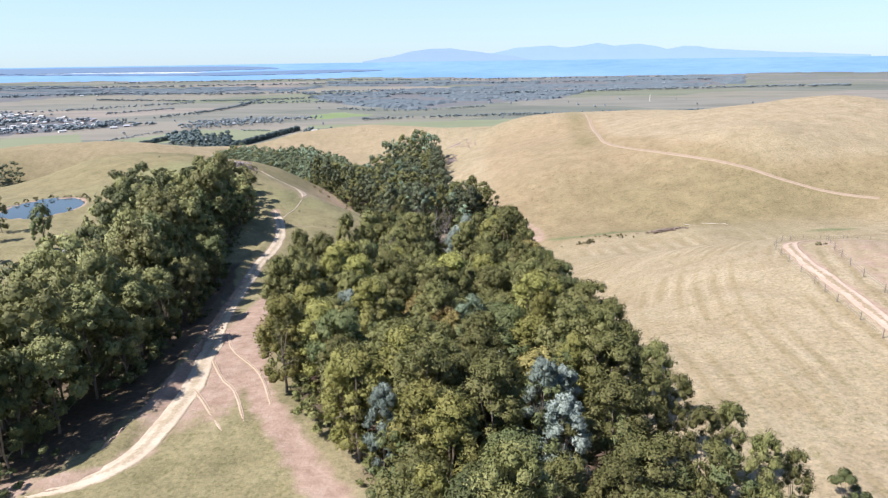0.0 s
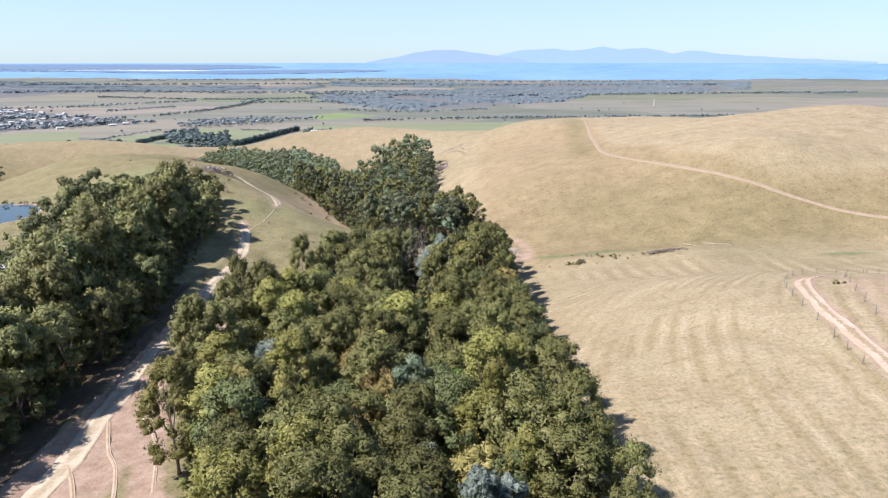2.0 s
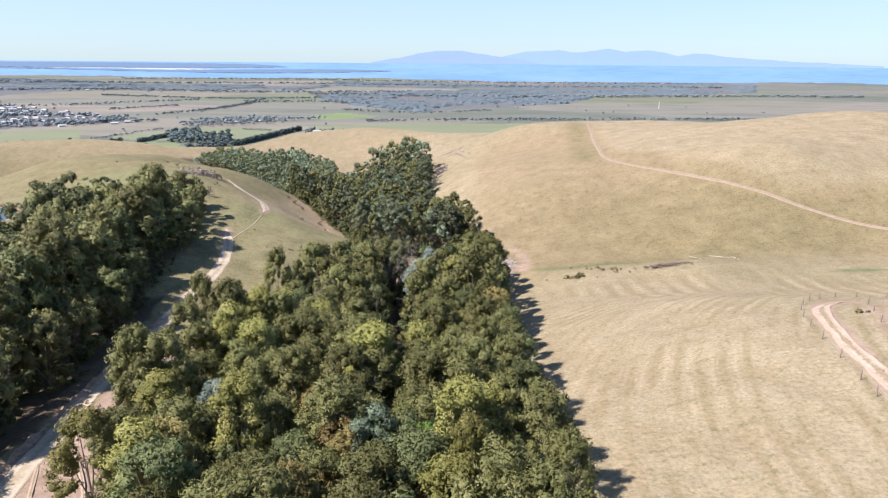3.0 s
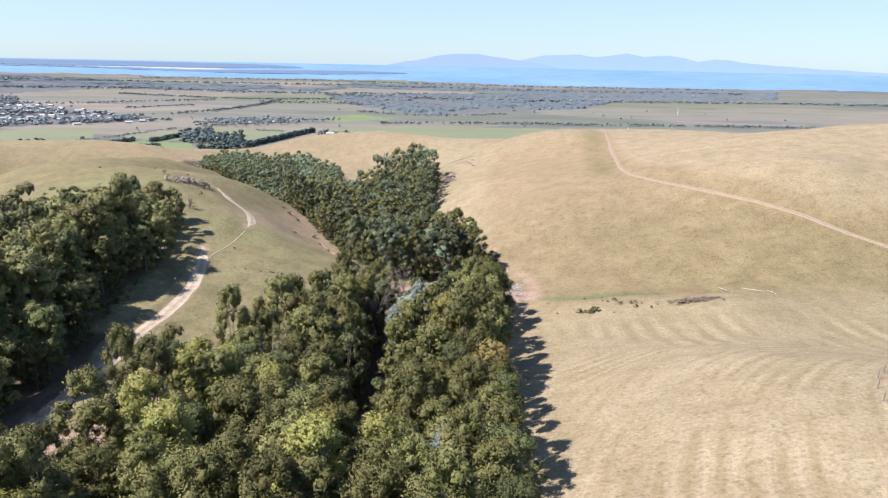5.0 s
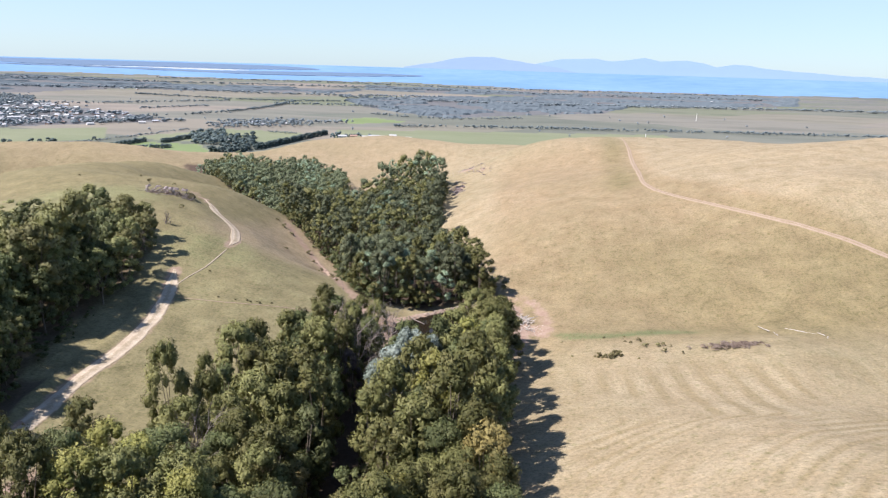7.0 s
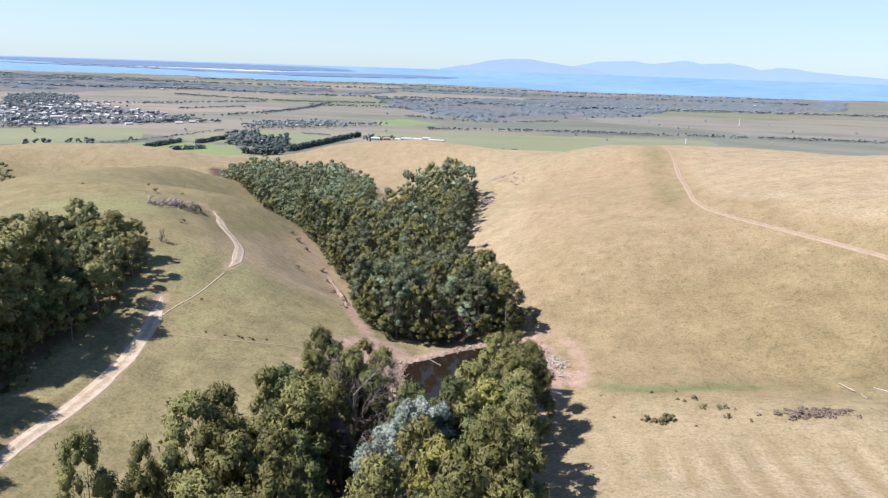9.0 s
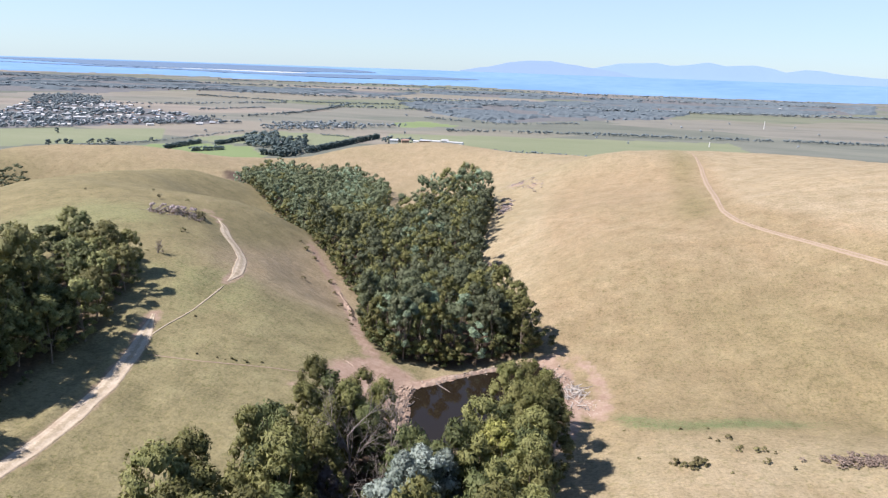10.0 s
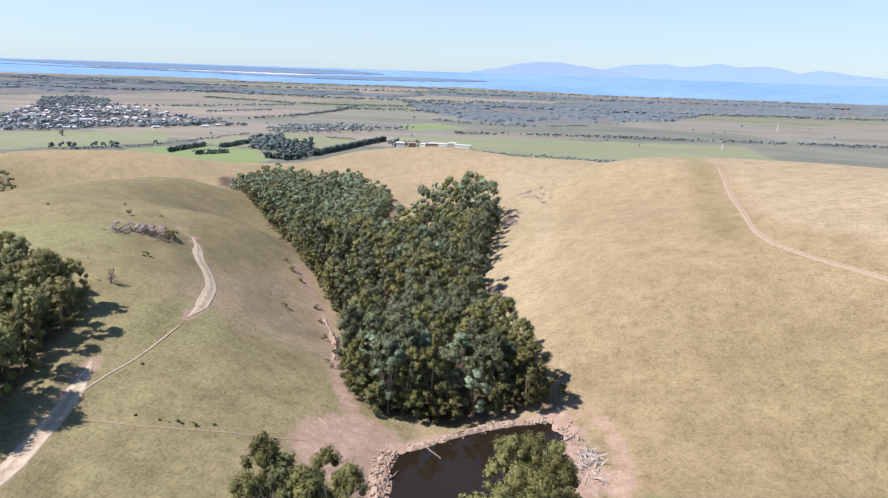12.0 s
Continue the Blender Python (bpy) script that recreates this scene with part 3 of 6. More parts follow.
def build_ground():
    near = np.r_[0.02, 3 * 1.02 ** np.arange(0, 165), 79 * 1.0135 ** np.arange(0, 137)]
    mid = near[-1] * 1.016 ** np.arange(1, 100)
    dist = np.r_[near, mid, mid[-1] * 1.03 ** np.arange(1, 48)]
    ang = np.radians(np.r_[np.arange(-60, 60, 0.28), np.arange(60, 300.1, 4.0)])
    d, a = np.meshgrid(dist, ang, indexing="ij")
    x, y = d * np.sin(a), d * np.cos(a)
    z = land(x, y)
    tracks = np.full(x.shape, 99.0)
    close = (d < 560)
    cx, cy = x[close], y[close]
    lines = [off_line(cx, cy, t) for t in (TRACK, TRACK_END, FOOTPATH, EAST_TRACK, HILL_TRACK, CATTLE_PATH)]
    t_all = np.minimum.reduce(lines)
    tracks[close] = t_all
    calm = ease(2.0, 7.0, tracks) * (1 - ease(600, 1100, d))
    wet = np.minimum(basin(x, y, DAM), basin(x, y, POND))
    calm = calm * ease(1.1, 1.6, wet)
    relief = 0.5 * rough(x, y, 23, 1) + 0.28 * rough(x, y, 9, 2) + 0.12 * rough(x, y, 3.1, 3)
    z = z + relief * calm + 0.06 * rough(x, y, 1.7, 4) * (d < 300) * ease(1.0, 3.0, tracks)
    # a cut bank beside the farm track and a slump by the gully
    bank = off_line(cx, cy, TRACK + [-3.2, 0]) if len(cx) else 0
    zb = np.zeros(x.shape)
    zb[close] = 0.55 * np.exp(-(bank / 1.1) ** 2)
    z = z + zb
    coast_d = shore(np.degrees(a))
    z = np.where(d > coast_d, PLAIN - 25, z)
    v = squash(np.stack([x, y, z], -1)).reshape(-1, 3)
    rows, cols = d.shape
    me = raw_mesh("ground", v, grid_faces(rows, cols), PASTURE, True)

    def put(name, values):
        at = me.attributes.new(name, "FLOAT", "POINT")
        at.data.foreach_set("value", np.clip(values, 0, 1).astype(np.float32).ravel())

    at = me.attributes.new("plan", "FLOAT_VECTOR", "POINT")
    at.data.foreach_set("vector", np.stack([x, y, 0 * x], -1).astype(np.float32).ravel())
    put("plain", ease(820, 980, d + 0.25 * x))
    # how far each spot lies from the first mown row, and how far along it
    bend = np.interp(y, SWATH[:, 1], SWATH[:, 0])
    lean = np.interp(y, SWATH[:, 1], np.gradient(SWATH[:, 0]) / np.maximum(np.gradient(SWATH[:, 1]), 0.1))
    gap = (x - bend) / np.sqrt(1 + 0.5 * lean**2)
    at = me.attributes.new("swath", "FLOAT_VECTOR", "POINT")
    at.data.foreach_set("vector", np.stack([gap, x * 0.3 + y, 0 * x], -1).astype(np.float32).ravel())
    crop = 0 * x
    for poly, much in ((GREEN_FIELDS[0], 1.0), (GREEN_FIELDS[1], 1.0), (GREEN_FIELDS[2], 0.5), (GREEN_FIELDS[3], 0.5), (GREEN_FIELDS[4], 0.5)):
        crop = np.maximum(crop, much * inside(x, y, poly))
    put("crop", crop)
    # greener on the western hill and in hollows
    green = (0.42 * ease(5, -45, x) + 0.45 * ease(-62, -95, x) + 0.62 * ease(0, -30, x) * ease(245, 205, y) * ease(-95, -62, x)) * ease(520, 380, y) + 0.25 + 0.28 * ease(150, 215, y) * ease(330, 230, y) * ease(0, 20, x) + 0.2 * ease(262, 205, y) * ease(15, 50, x) * ease(190, 200, y)
    green = green + 0.15 * ease(440, 470, y) * ease(-150, -200, x)
    crest = np.zeros(x.shape)
    crest[close] = np.exp(-(off_line(cx, cy, HILL_TRACK[HILL_TRACK[:, 1] > 295] - [7, 0]) / 6) ** 2) * (cy > 285)
    green = green - 0.55 * ease(-82, -66, x) * ease(-24, -34, x) * ease(215, 245, y) * ease(345, 310, y)
    past = ease(0, 12, x - np.interp(y, [200, 230, 300, 340, 450], [150, 102, 58, 62, 77])) * ease(225, 240, y)
    put("green", green + 0.4 * crest - 0.3 * past)
    put("ochre", (1 - 0.8 * past) * (1 - 0.75 * ease(360, 440, y)) * ease(170, 215, y) * ease(-5, 20, x) + 0.45 * ease(150, 260, y) * ease(0, -60, x))
    lush, bare, litter_shade = np.zeros(x.shape), np.zeros(x.shape), np.zeros(x.shape)
    g = off_line(cx, cy, GULLY)
    lush[close] = 0.7 * np.exp(-(g / 4.0) ** 2) * ease(16, 26, cx) * ease(75, 45, cx)
    lush[close] = np.maximum(lush[close], 0.75 * np.exp(-((cx - 101) / 13) ** 2 - ((cy - 180 - 0.12 * (cx - 100)) / 3.0) ** 2))
    knoll = np.exp(-((x + 64) ** 2 + (y - 195) ** 2) / 90)
    meadow = 0.5 * np.exp(-(((x + 112) / 26) ** 2 + ((y - 244) / 22) ** 2)) + 0.25 * np.exp(-(((x + 62) / 14) ** 2 + ((y - 226) / 16) ** 2))
    put("lush", np.maximum(lush, 0.4 * knoll))
    put("meadow", 1.6 * meadow + 0.35 * np.exp(-(((x + 150) / 50) ** 2 + ((y - 690) / 60) ** 2)) * (x < -118) + 0.25 * ease(150, 200, y) * ease(235, 215, y) * ease(-20, -35, x))
    put("mown", ease(14, 26, x) * ease(185, 165, y) * ease(300, 200, x))
    # bare soil: the verge below the plantation, the dam, the washed-out edge of the gully
    verge = np.exp(-(np.maximum(0, np.abs(x + 37 + 0.05 * (y - 80)) - 4) / 3.0) ** 2) * ease(48, 70, y) * ease(150, 118, y)
    edge = off_line(cx, cy, along([(-13, 44), (-22, 58), (-29, 70), (-34, 84), (-39, 100)]))
    q = basin(x, y, DAM)
    dam = 1.1 * np.exp(-(np.maximum(0, q - 1.0) / 0.35) ** 2)
    fan = np.maximum(np.exp(-(((x + 21) / 10) ** 2 + ((y - 202.5) / 11) ** 2) ** 2), 0.5 * np.exp(-(((x + 32) / 7) ** 2 + ((y - 192) / 4) ** 2)))
    mauve = np.maximum.reduce([np.exp(-(((x - a) / w) ** 2 + ((y - c) / v) ** 2)) for a, c, w, v in ((-9.7, 417.6, 7, 9), (-1, 404, 4, 6), (-10.8, 376, 3.5, 9), (-11, 366, 3, 6), (-7, 287.7, 3, 7), (-5, 264, 3, 8))])
    spill = off_line(cx, cy, along([(8, 219), (13, 214), (17, 208), (21, 202)]))
    scar = off_line(cx, cy, along([(14, 226), (19.5, 220), (21, 213), (22, 205)]))
    wash = off_line(cx, cy, along([(-20, 208), (-30, 222), (-37, 240), (-46, 261), (-60, 283), (-72, 300)]))
    bare[close] = np.maximum.reduce([0.8 * np.exp(-(edge / 2.6) ** 2), 0.9 * np.exp(-(spill / 2.0) ** 2), 0.62 * np.exp(-(scar / 2.8) ** 2), 0.75 * np.exp(-(wash / 2.4) ** 2), 0.62 * np.exp(-(np.maximum(0, np.minimum.reduce([lines[0], lines[1], lines[3]]) - 1.0) / 1.2) ** 2)])
    bare = np.maximum.reduce([bare, 0.72 * verge, dam, 0.95 * fan, 0.7 * mauve, 0.36 * np.exp(-(((x + 105) / 45) ** 2 + ((y - 290) / 16) ** 2)), 0.3 * np.exp(-(((x + 62) / 16) ** 2 + ((y - 258) / 20) ** 2)), np.exp(-(np.maximum(0, basin(x, y, POND) - 1) / 0.12) ** 2)])
    worn = 0.5 * ease(2, 6, x - np.interp(y, EAST_TRACK[:, 1], EAST_TRACK[:, 0])) * ease(30, 16, x - np.interp(y, EAST_TRACK[:, 1], EAST_TRACK[:, 0])) * ease(60, 85, y) * ease(133, 128, y)
    bare = np.maximum(bare, worn)
    put("bare", bare)
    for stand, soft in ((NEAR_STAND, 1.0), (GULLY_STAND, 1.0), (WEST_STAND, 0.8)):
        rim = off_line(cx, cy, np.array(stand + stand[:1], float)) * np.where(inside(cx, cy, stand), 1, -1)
        litter_shade[close] = np.maximum(litter_shade[close], soft * ease(-0.5, 3.0, rim + 1.4 * rough(cx, cy, 4.5, 13)))
    # shade of the western trees, painted on the ground as far as the track
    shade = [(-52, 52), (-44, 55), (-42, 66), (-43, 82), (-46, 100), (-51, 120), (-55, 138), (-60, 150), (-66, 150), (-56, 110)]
    litter_shade[close] = np.maximum(litter_shade[close], 0.85 * inside(cx + 1.5 * rough(cx, cy, 4, 3), cy, shade))
    put("litter_shade", litter_shade)
    # haze-toned heath, spreading with distance and under the woods and town
    hazed_heath = 0.17 * ease(1500, 2600, d) + 0.1 * ease(-500, 400, x) * ease(1500, 2200, d) + 0.2 * ease(3000, 4200, d)
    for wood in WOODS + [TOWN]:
        hazed_heath = np.maximum(hazed_heath, 0.75 * inside(x, y, wood))
    put("hazed_heath", hazed_heath)
    ob = tagged(new("ground", me), "rolling dry pasture falling to a coastal plain", "ground", kind="structure")
    return ob


def shore(bearing):
    """Distance of the coast on a bearing in degrees from +y."""
    b = (np.asarray(bearing, float) + 180) % 360 - 180
    knots_b = [-180, -60, -44, -33, -21, -9, 3, 13, 24, 60, 180]
    knots_d = [9000, 8000, 7270, 6640, 5700, 5750, 5060, 5350, 6000, 7500, 9000]
    return np.interp(b, knots_b, knots_d) * (1 + 0.03 * rough(b, b * 0 + 1, 2.2, 9) + 0.015 * rough(b, b * 0 + 3, 0.6, 9))


def flat_far(name, mat, outline, z, label, category, kind):
    """A thin flat sheet on the far plain or sea, given by its true plan outline."""
    o = np.array(outline, float)
    n = len(o)
    top = squash(np.c_[o, np.full(n, z)])
    low = squash(np.c_[o, np.full(n, z - 12)])
    bm = bmesh.new()
    a = [bm.verts.new(v) for v in top]
    b = [bm.verts.new(v) for v in low]
    bm.faces.new(a)
    for i in range(n):
        bm.faces.new((a[i], b[i], b[(i + 1) % n], a[(i + 1) % n]))
    bm.normal_update()
    if bm.faces[:][0].normal.z < 0:
        bmesh.ops.reverse_faces(bm, faces=bm.faces[:])
    bmesh.ops.triangulate(bm, faces=[f for f in bm.faces if len(f.verts) > 4])
    me = bpy.data.meshes.new(name)
    bm.to_mesh(me)
    bm.free()
    me.materials.append(mat)
    me.normals_split_custom_set_from_vertices([(0, 0, 1)] * len(me.vertices))
    return tagged(new(name, me), label, category, kind=kind)


def uneven(corners, seed):
    """A shore drawn through the corners, with small capes and bays."""
    line = along(corners + corners[:1], 160.0)[:-1]
    e = np.roll(line, -1, 0) - line
    e /= np.linalg.norm(e, axis=1, keepdims=True) + 1e-9
    u = np.arange(len(line))
    return line + np.stack([e[:, 1], -e[:, 0]], 1) * (130 * rough(u, u * 0 + seed, 5.0, seed) + 60 * rough(u, u * 0 + seed, 2.0, seed + 3))[:, None]


def build_sea():
    dist = np.r_[np.geomspace(4000, 32000, 70)]
    ang = np.radians(np.arange(-180, 180.1, 2.0))
    d, a = np.meshgrid(dist, ang, indexing="ij")
    v = squash(np.stack([d * np.sin(a), d * np.cos(a), np.full(d.shape, PLAIN - 1.5)], -1)).reshape(-1, 3)
    me = raw_mesh("sea", v, grid_faces(*d.shape), SEA_WATER, True)
    me.normals_split_custom_set_from_vertices([(0, 0, 1)] * len(v))
    tagged(new("sea", me), "calm blue sea of a shallow inlet", "water", kind="structure")
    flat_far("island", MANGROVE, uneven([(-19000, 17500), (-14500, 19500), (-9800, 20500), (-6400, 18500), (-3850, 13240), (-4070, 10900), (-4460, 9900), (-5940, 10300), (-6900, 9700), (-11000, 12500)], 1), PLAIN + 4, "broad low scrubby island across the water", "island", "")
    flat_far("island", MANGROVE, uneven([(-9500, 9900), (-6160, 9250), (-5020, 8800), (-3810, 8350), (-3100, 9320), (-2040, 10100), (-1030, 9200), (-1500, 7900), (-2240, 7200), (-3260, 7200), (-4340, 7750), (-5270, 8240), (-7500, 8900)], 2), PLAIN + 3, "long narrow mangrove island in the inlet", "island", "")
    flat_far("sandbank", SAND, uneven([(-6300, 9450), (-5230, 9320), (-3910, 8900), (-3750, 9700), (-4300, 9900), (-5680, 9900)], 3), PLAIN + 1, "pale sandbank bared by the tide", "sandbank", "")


def mountain(name, bearings, heights, dist, mat, label):
    """A far range: a ridge of the given heights (degrees above the level) on the given bearings, with a sloping front."""
    b = np.linspace(bearings[0], bearings[-1], 90)
    h = np.interp(b, bearings, heights)
    h = h + 0.03 * rough(b, b * 0, 0.9, 11) * (h > 0)
    rows = []
    for f, back in ((0.0, 0.0), (0.35, 0.5), (0.75, 0.8), (1.0, 1.0), (0.0, 1.6)):
        r = dist + 60 * back + 0 * b
        z = CENTRE[2] - dist * math.tan(radians(0.55)) + (np.tan(np.radians(h)) + math.tan(radians(0.55))) * dist * f
        rows.append(np.stack([CENTRE[0] + r * np.sin(np.radians(b)), CENTRE[1] + r * np.cos(np.radians(b)), z], -1))
    me = raw_mesh(name, np.array(rows).reshape(-1, 3), grid_faces(5, len(b)), mat, True)
    me.normals_split_custom_set_from_vertices([(0, -0.6, 0.8)] * len(me.vertices))
    return tagged(new(name, me), label, "mountain", kind="structure")


# ---- trees ----


SPRAYS = {}


def crown_mesh(name, seed, height, radius, clumps, cards, size, mat, shape="gum", droop=0.7, core=0.74, lump=(0.13, 0.29), ball=2):
    """A crown of many small leaf sprays on billowing clumps, over a trunk's foot at the origin."""
    rng = np.random.default_rng(seed)
    base = {"gum": 0.1, "round": 0.06, "cone": 0.08, "bush": 0.05}[shape]
    lo, hi = base * height, height
    cs, rs = [], []
    for k in range(clumps):
        u = rng.uniform(0, 1) ** 0.7
        if shape == "cone":
            spread = radius * (1.05 - u) * 0.9
        else:
            spread = radius * math.sqrt(max(0.05, 1 - (1.75 * u - 0.75) ** 2)) * 0.78
        a = k * 2.39996 + rng.uniform(-0.5, 0.5)
        q = math.sqrt(rng.uniform(0.34, 1.0)) * spread
        r = radius * rng.uniform(*lump) * (1.0 if shape != "cone" else 1.1 - 0.6 * u)
        cs.append((q * math.cos(a), q * math.sin(a), min(hi - r * 0.75, lo + (hi - lo) * u)))
        rs.append(r)
    cs, rs = np.array(cs), np.array(rs)
    cs[0], rs[0] = (rng.uniform(-0.1, 0.1) * radius, rng.uniform(-0.1, 0.1) * radius, hi - rs[0]), rs[0]
    pick = rng.choice(clumps, cards * 2, p=rs**2 / (rs**2).sum())
    n = rng.normal(size=(cards * 2, 3))
    n[:, 2] = np.abs(n[:, 2]) * 0.9 + n[:, 2] * 0.35
    n /= np.linalg.norm(n, axis=1, keepdims=True)
    tall = 1.2 if shape in ("gum", "cone") else 0.9
    p = cs[pick] + n * (rs[pick] * rng.uniform(0.66, 1.16, cards * 2))[:, None] * [1, 1, tall]
    gap = np.linalg.norm((p[:, None] - cs[None]) / rs[None, :, None], axis=2).min(1)
    keep = np.where(gap > 0.56)[0][:cards]
    p, n, pick = p[keep], n[keep], pick[keep]
    m = len(p)
    mid = np.array([0, 0, (lo + hi) / 2])
    out = p - mid
    out /= np.linalg.norm(out, axis=1, keepdims=True)
    face = n + 0.6 * rng.normal(size=(m, 3))
    face /= np.linalg.norm(face, axis=1, keepdims=True)
    face = np.where((face * n).sum(1, keepdims=True) < 0, -face, face)
    t = np.cross(face, rng.normal(size=(m, 3)))
    t /= np.linalg.norm(t, axis=1, keepdims=True)
    t[:, 2] -= droop
    t -= face * (t * face).sum(1, keepdims=True)
    t /= np.linalg.norm(t, axis=1, keepdims=True)
    s = np.cross(face, t)
    long_, wide = size * rng.uniform(1.0, 2.1, (m, 1)), size * rng.uniform(0.34, 0.66, (m, 1))
    v = np.stack([p - t * long_ * 0.8, p + t * long_ * 0.5 - s * wide, p + t * long_ * 0.6 + s * wide], 1).reshape(-1, 3)
    f = np.arange(3 * m).reshape(-1, 3)
    soft = 0.72 * n + 0.34 * out + 0.16 * face + [0, 0, 0.1]
    soft /= np.linalg.norm(soft, axis=1, keepdims=True)
    soft = np.repeat(soft, 3, axis=0)
    # the leafy bulk of each clump
    ball_v, ball_f = BALLS[ball]
    for k in range(clumps):
        swell = 0.84 + 0.16 * np.sin(ball_v @ rng.normal(size=3) * 4 + k) + rng.uniform(-0.07, 0.07, len(ball_v))
        f = np.vstack([f, ball_f + len(v)])
        v = np.vstack([v, cs[k] + ball_v * (rs[k] * core * swell)[:, None] * [1, 1, tall]])
        o = ball_v + 0.15 * rng.normal(size=ball_v.shape)
        soft = np.vstack([soft, o / np.linalg.norm(o, axis=1, keepdims=True)])
    return leafy(name, v, f, soft, mat), cs


def unit_ball(level):
    bm = bmesh.new()
    bmesh.ops.create_icosphere(bm, subdivisions=level, radius=1)
    v, f = np.array([q.co for q in bm.verts]), np.array([[q.index for q in w.verts] for w in bm.faces])
    bm.free()
    return v, f


BALLS = {1: unit_ball(1), 2: unit_ball(2)}


def leafy(name, v, f, soft, mat):
    me = raw_mesh(name, v, f, mat, True)
    me.normals_split_custom_set_from_vertices(soft.tolist())
    SPRAYS[me.name] = (np.asarray(v), np.asarray(f), soft)
    return me


def woodland(name, meshes, mats, places, label, kind="stuff"):
    """Many crowns in ONE mesh: places are rows of x, y, z, turn, width, height factors, all in true plan; the far ones are drawn in."""
    vs, fs, ns, at = [], [], [], 0
    for k, (x, y, z, turn, w, h) in enumerate(places):
        v, f, n = SPRAYS[meshes[k % len(meshes)].name]
        c, s = math.cos(turn), math.sin(turn)
        r = np.array([[c, -s, 0], [s, c, 0], [0, 0, 1]])
        vs.append((v * [w, w, h]) @ r.T + [x, y, z])
        ns.append(n @ r.T)
        fs.append(f + at)
        at += len(v)
    v = squash(np.vstack(vs))
    me = raw_mesh(name, v, np.vstack(fs), mats, True)
    me.normals_split_custom_set_from_vertices(np.vstack(ns).tolist())
    return tagged(new(name, me), label, "woodland", kind=kind)


def trunk_mesh(name, seed, height, radius, cs, mat):
    rng = np.random.default_rng(seed + 99)
    lean = rng.uniform(-0.5, 0.5, 2)
    t = np.linspace(0, 1, 6)
    spine = np.stack([lean[0] * t**2 + 0.12 * np.sin(t * 5 + seed), lean[1] * t**2 + 0.12 * np.cos(t * 4 + seed), -0.6 + t * (height * 0.66 + 0.6)], -1)
    bits = [tube(spine, radius * (1.15 - 0.95 * t), 7)]
    for c in cs[rng.choice(len(cs), min(6, len(cs)), replace=False)]:
        k = rng.uniform(0.3, 0.6)
        start = np.array([np.interp(k, t, spine[:, i]) for i in range(3)])
        bend = (start + c) / 2 + [0, 0, -0.1 * height * rng.uniform(0, 1)]
        w = np.linspace(0, 1, 5)[:, None]
        limb = (1 - w) ** 2 * start + 2 * w * (1 - w) * bend + w**2 * c
        bits.append(tube(limb, radius * np.linspace(0.5, 0.12, 5), 5))
    v, f = joined(bits)
    return raw_mesh(name, v, f, mat, True)


def tree_kind(name, seed, height, radius, clumps, cards, size, leaf, label, group, shape="gum", trunk=0.17, category="tree"):
    crown, cs = crown_mesh("crown", seed, height, radius, clumps, cards, size, LEAF[leaf], shape, ball=1)
    root = tagged(new(name), label, category, group)
    under("trunk", trunk_mesh("trunk", seed, height, trunk, cs, BARK), root, "pale smooth bark")
    under("crown", crown, root)
    root.location = (0, -400, -60)
    return root


PLANTED = set()


def plant(kinds, weights, points, rng, scale=(0.8, 1.2), sink=0.15, tall=1.0, girth=(0.8, 1.04)):
    for x, y in points:
        k = kinds[rng.choice(len(kinds), p=np.array(weights) / sum(weights))]
        s, slim = rng.uniform(*scale), rng.uniform(*girth)
        m = Matrix.LocRotScale((x, y, float(land(x, y)) - sink), Euler((rng.uniform(-0.05, 0.05), rng.uniform(-0.05, 0.05), rng.uniform(0, 6.28))), (s * slim, s * slim, s * rng.uniform(0.95, 1.2) * tall))
        if k not in PLANTED:
            PLANTED.add(k)
            k.matrix_basis = m
        else:
            base = k.scale.copy()
            k.scale = (1, 1, 1)
            copy_thing(k, m)
            k.scale = base


def places_on(points, rng, width, height, sink=0.3):
    return [(x, y, float(land(x, y)) - sink, rng.uniform(0, 6.28), rng.uniform(*width), rng.uniform(*height)) for x, y in points]


ground = build_ground()
build_sea()


def disc_water(name, b, mat, label):
    t = np.linspace(0, 2 * np.pi, 72, endpoint=False)
    bm = bmesh.new()
    rings = []
    for f, drop in ((0.0, 0), (0.5, 0), (1.0, 0), (1.22, 0)):
        rx, ry = (dam_reach(math.pi / 2 - t) * 0.95,) * 2 if b is DAM else (b[2] + 0 * t, b[3] + 0 * t)
        rings.append([bm.verts.new((b[0] + f * p * math.cos(a), b[1] + f * q * math.sin(a), b[4])) for a, p, q in (zip(t, rx, ry) if f else [(0, 0, 0)])])
    for i in range(72):
        bm.faces.new((rings[0][0], rings[1][i], rings[1][(i + 1) % 72]))
        for k in (1, 2):
            bm.faces.new((rings[k][i], rings[k + 1][i], rings[k + 1][(i + 1) % 72], rings[k][(i + 1) % 72]))
    me = bpy.data.meshes.new(name)
    bm.to_mesh(me)
    bm.free()
    me.materials.append(mat)
    return tagged(new(name, me), label, "water", kind="structure")


disc_water("dam_water", DAM, DAM_WATER, "still brown water of a farm dam")
disc_water("pond_water", POND, POND_WATER, "still blue water of a farm pond")


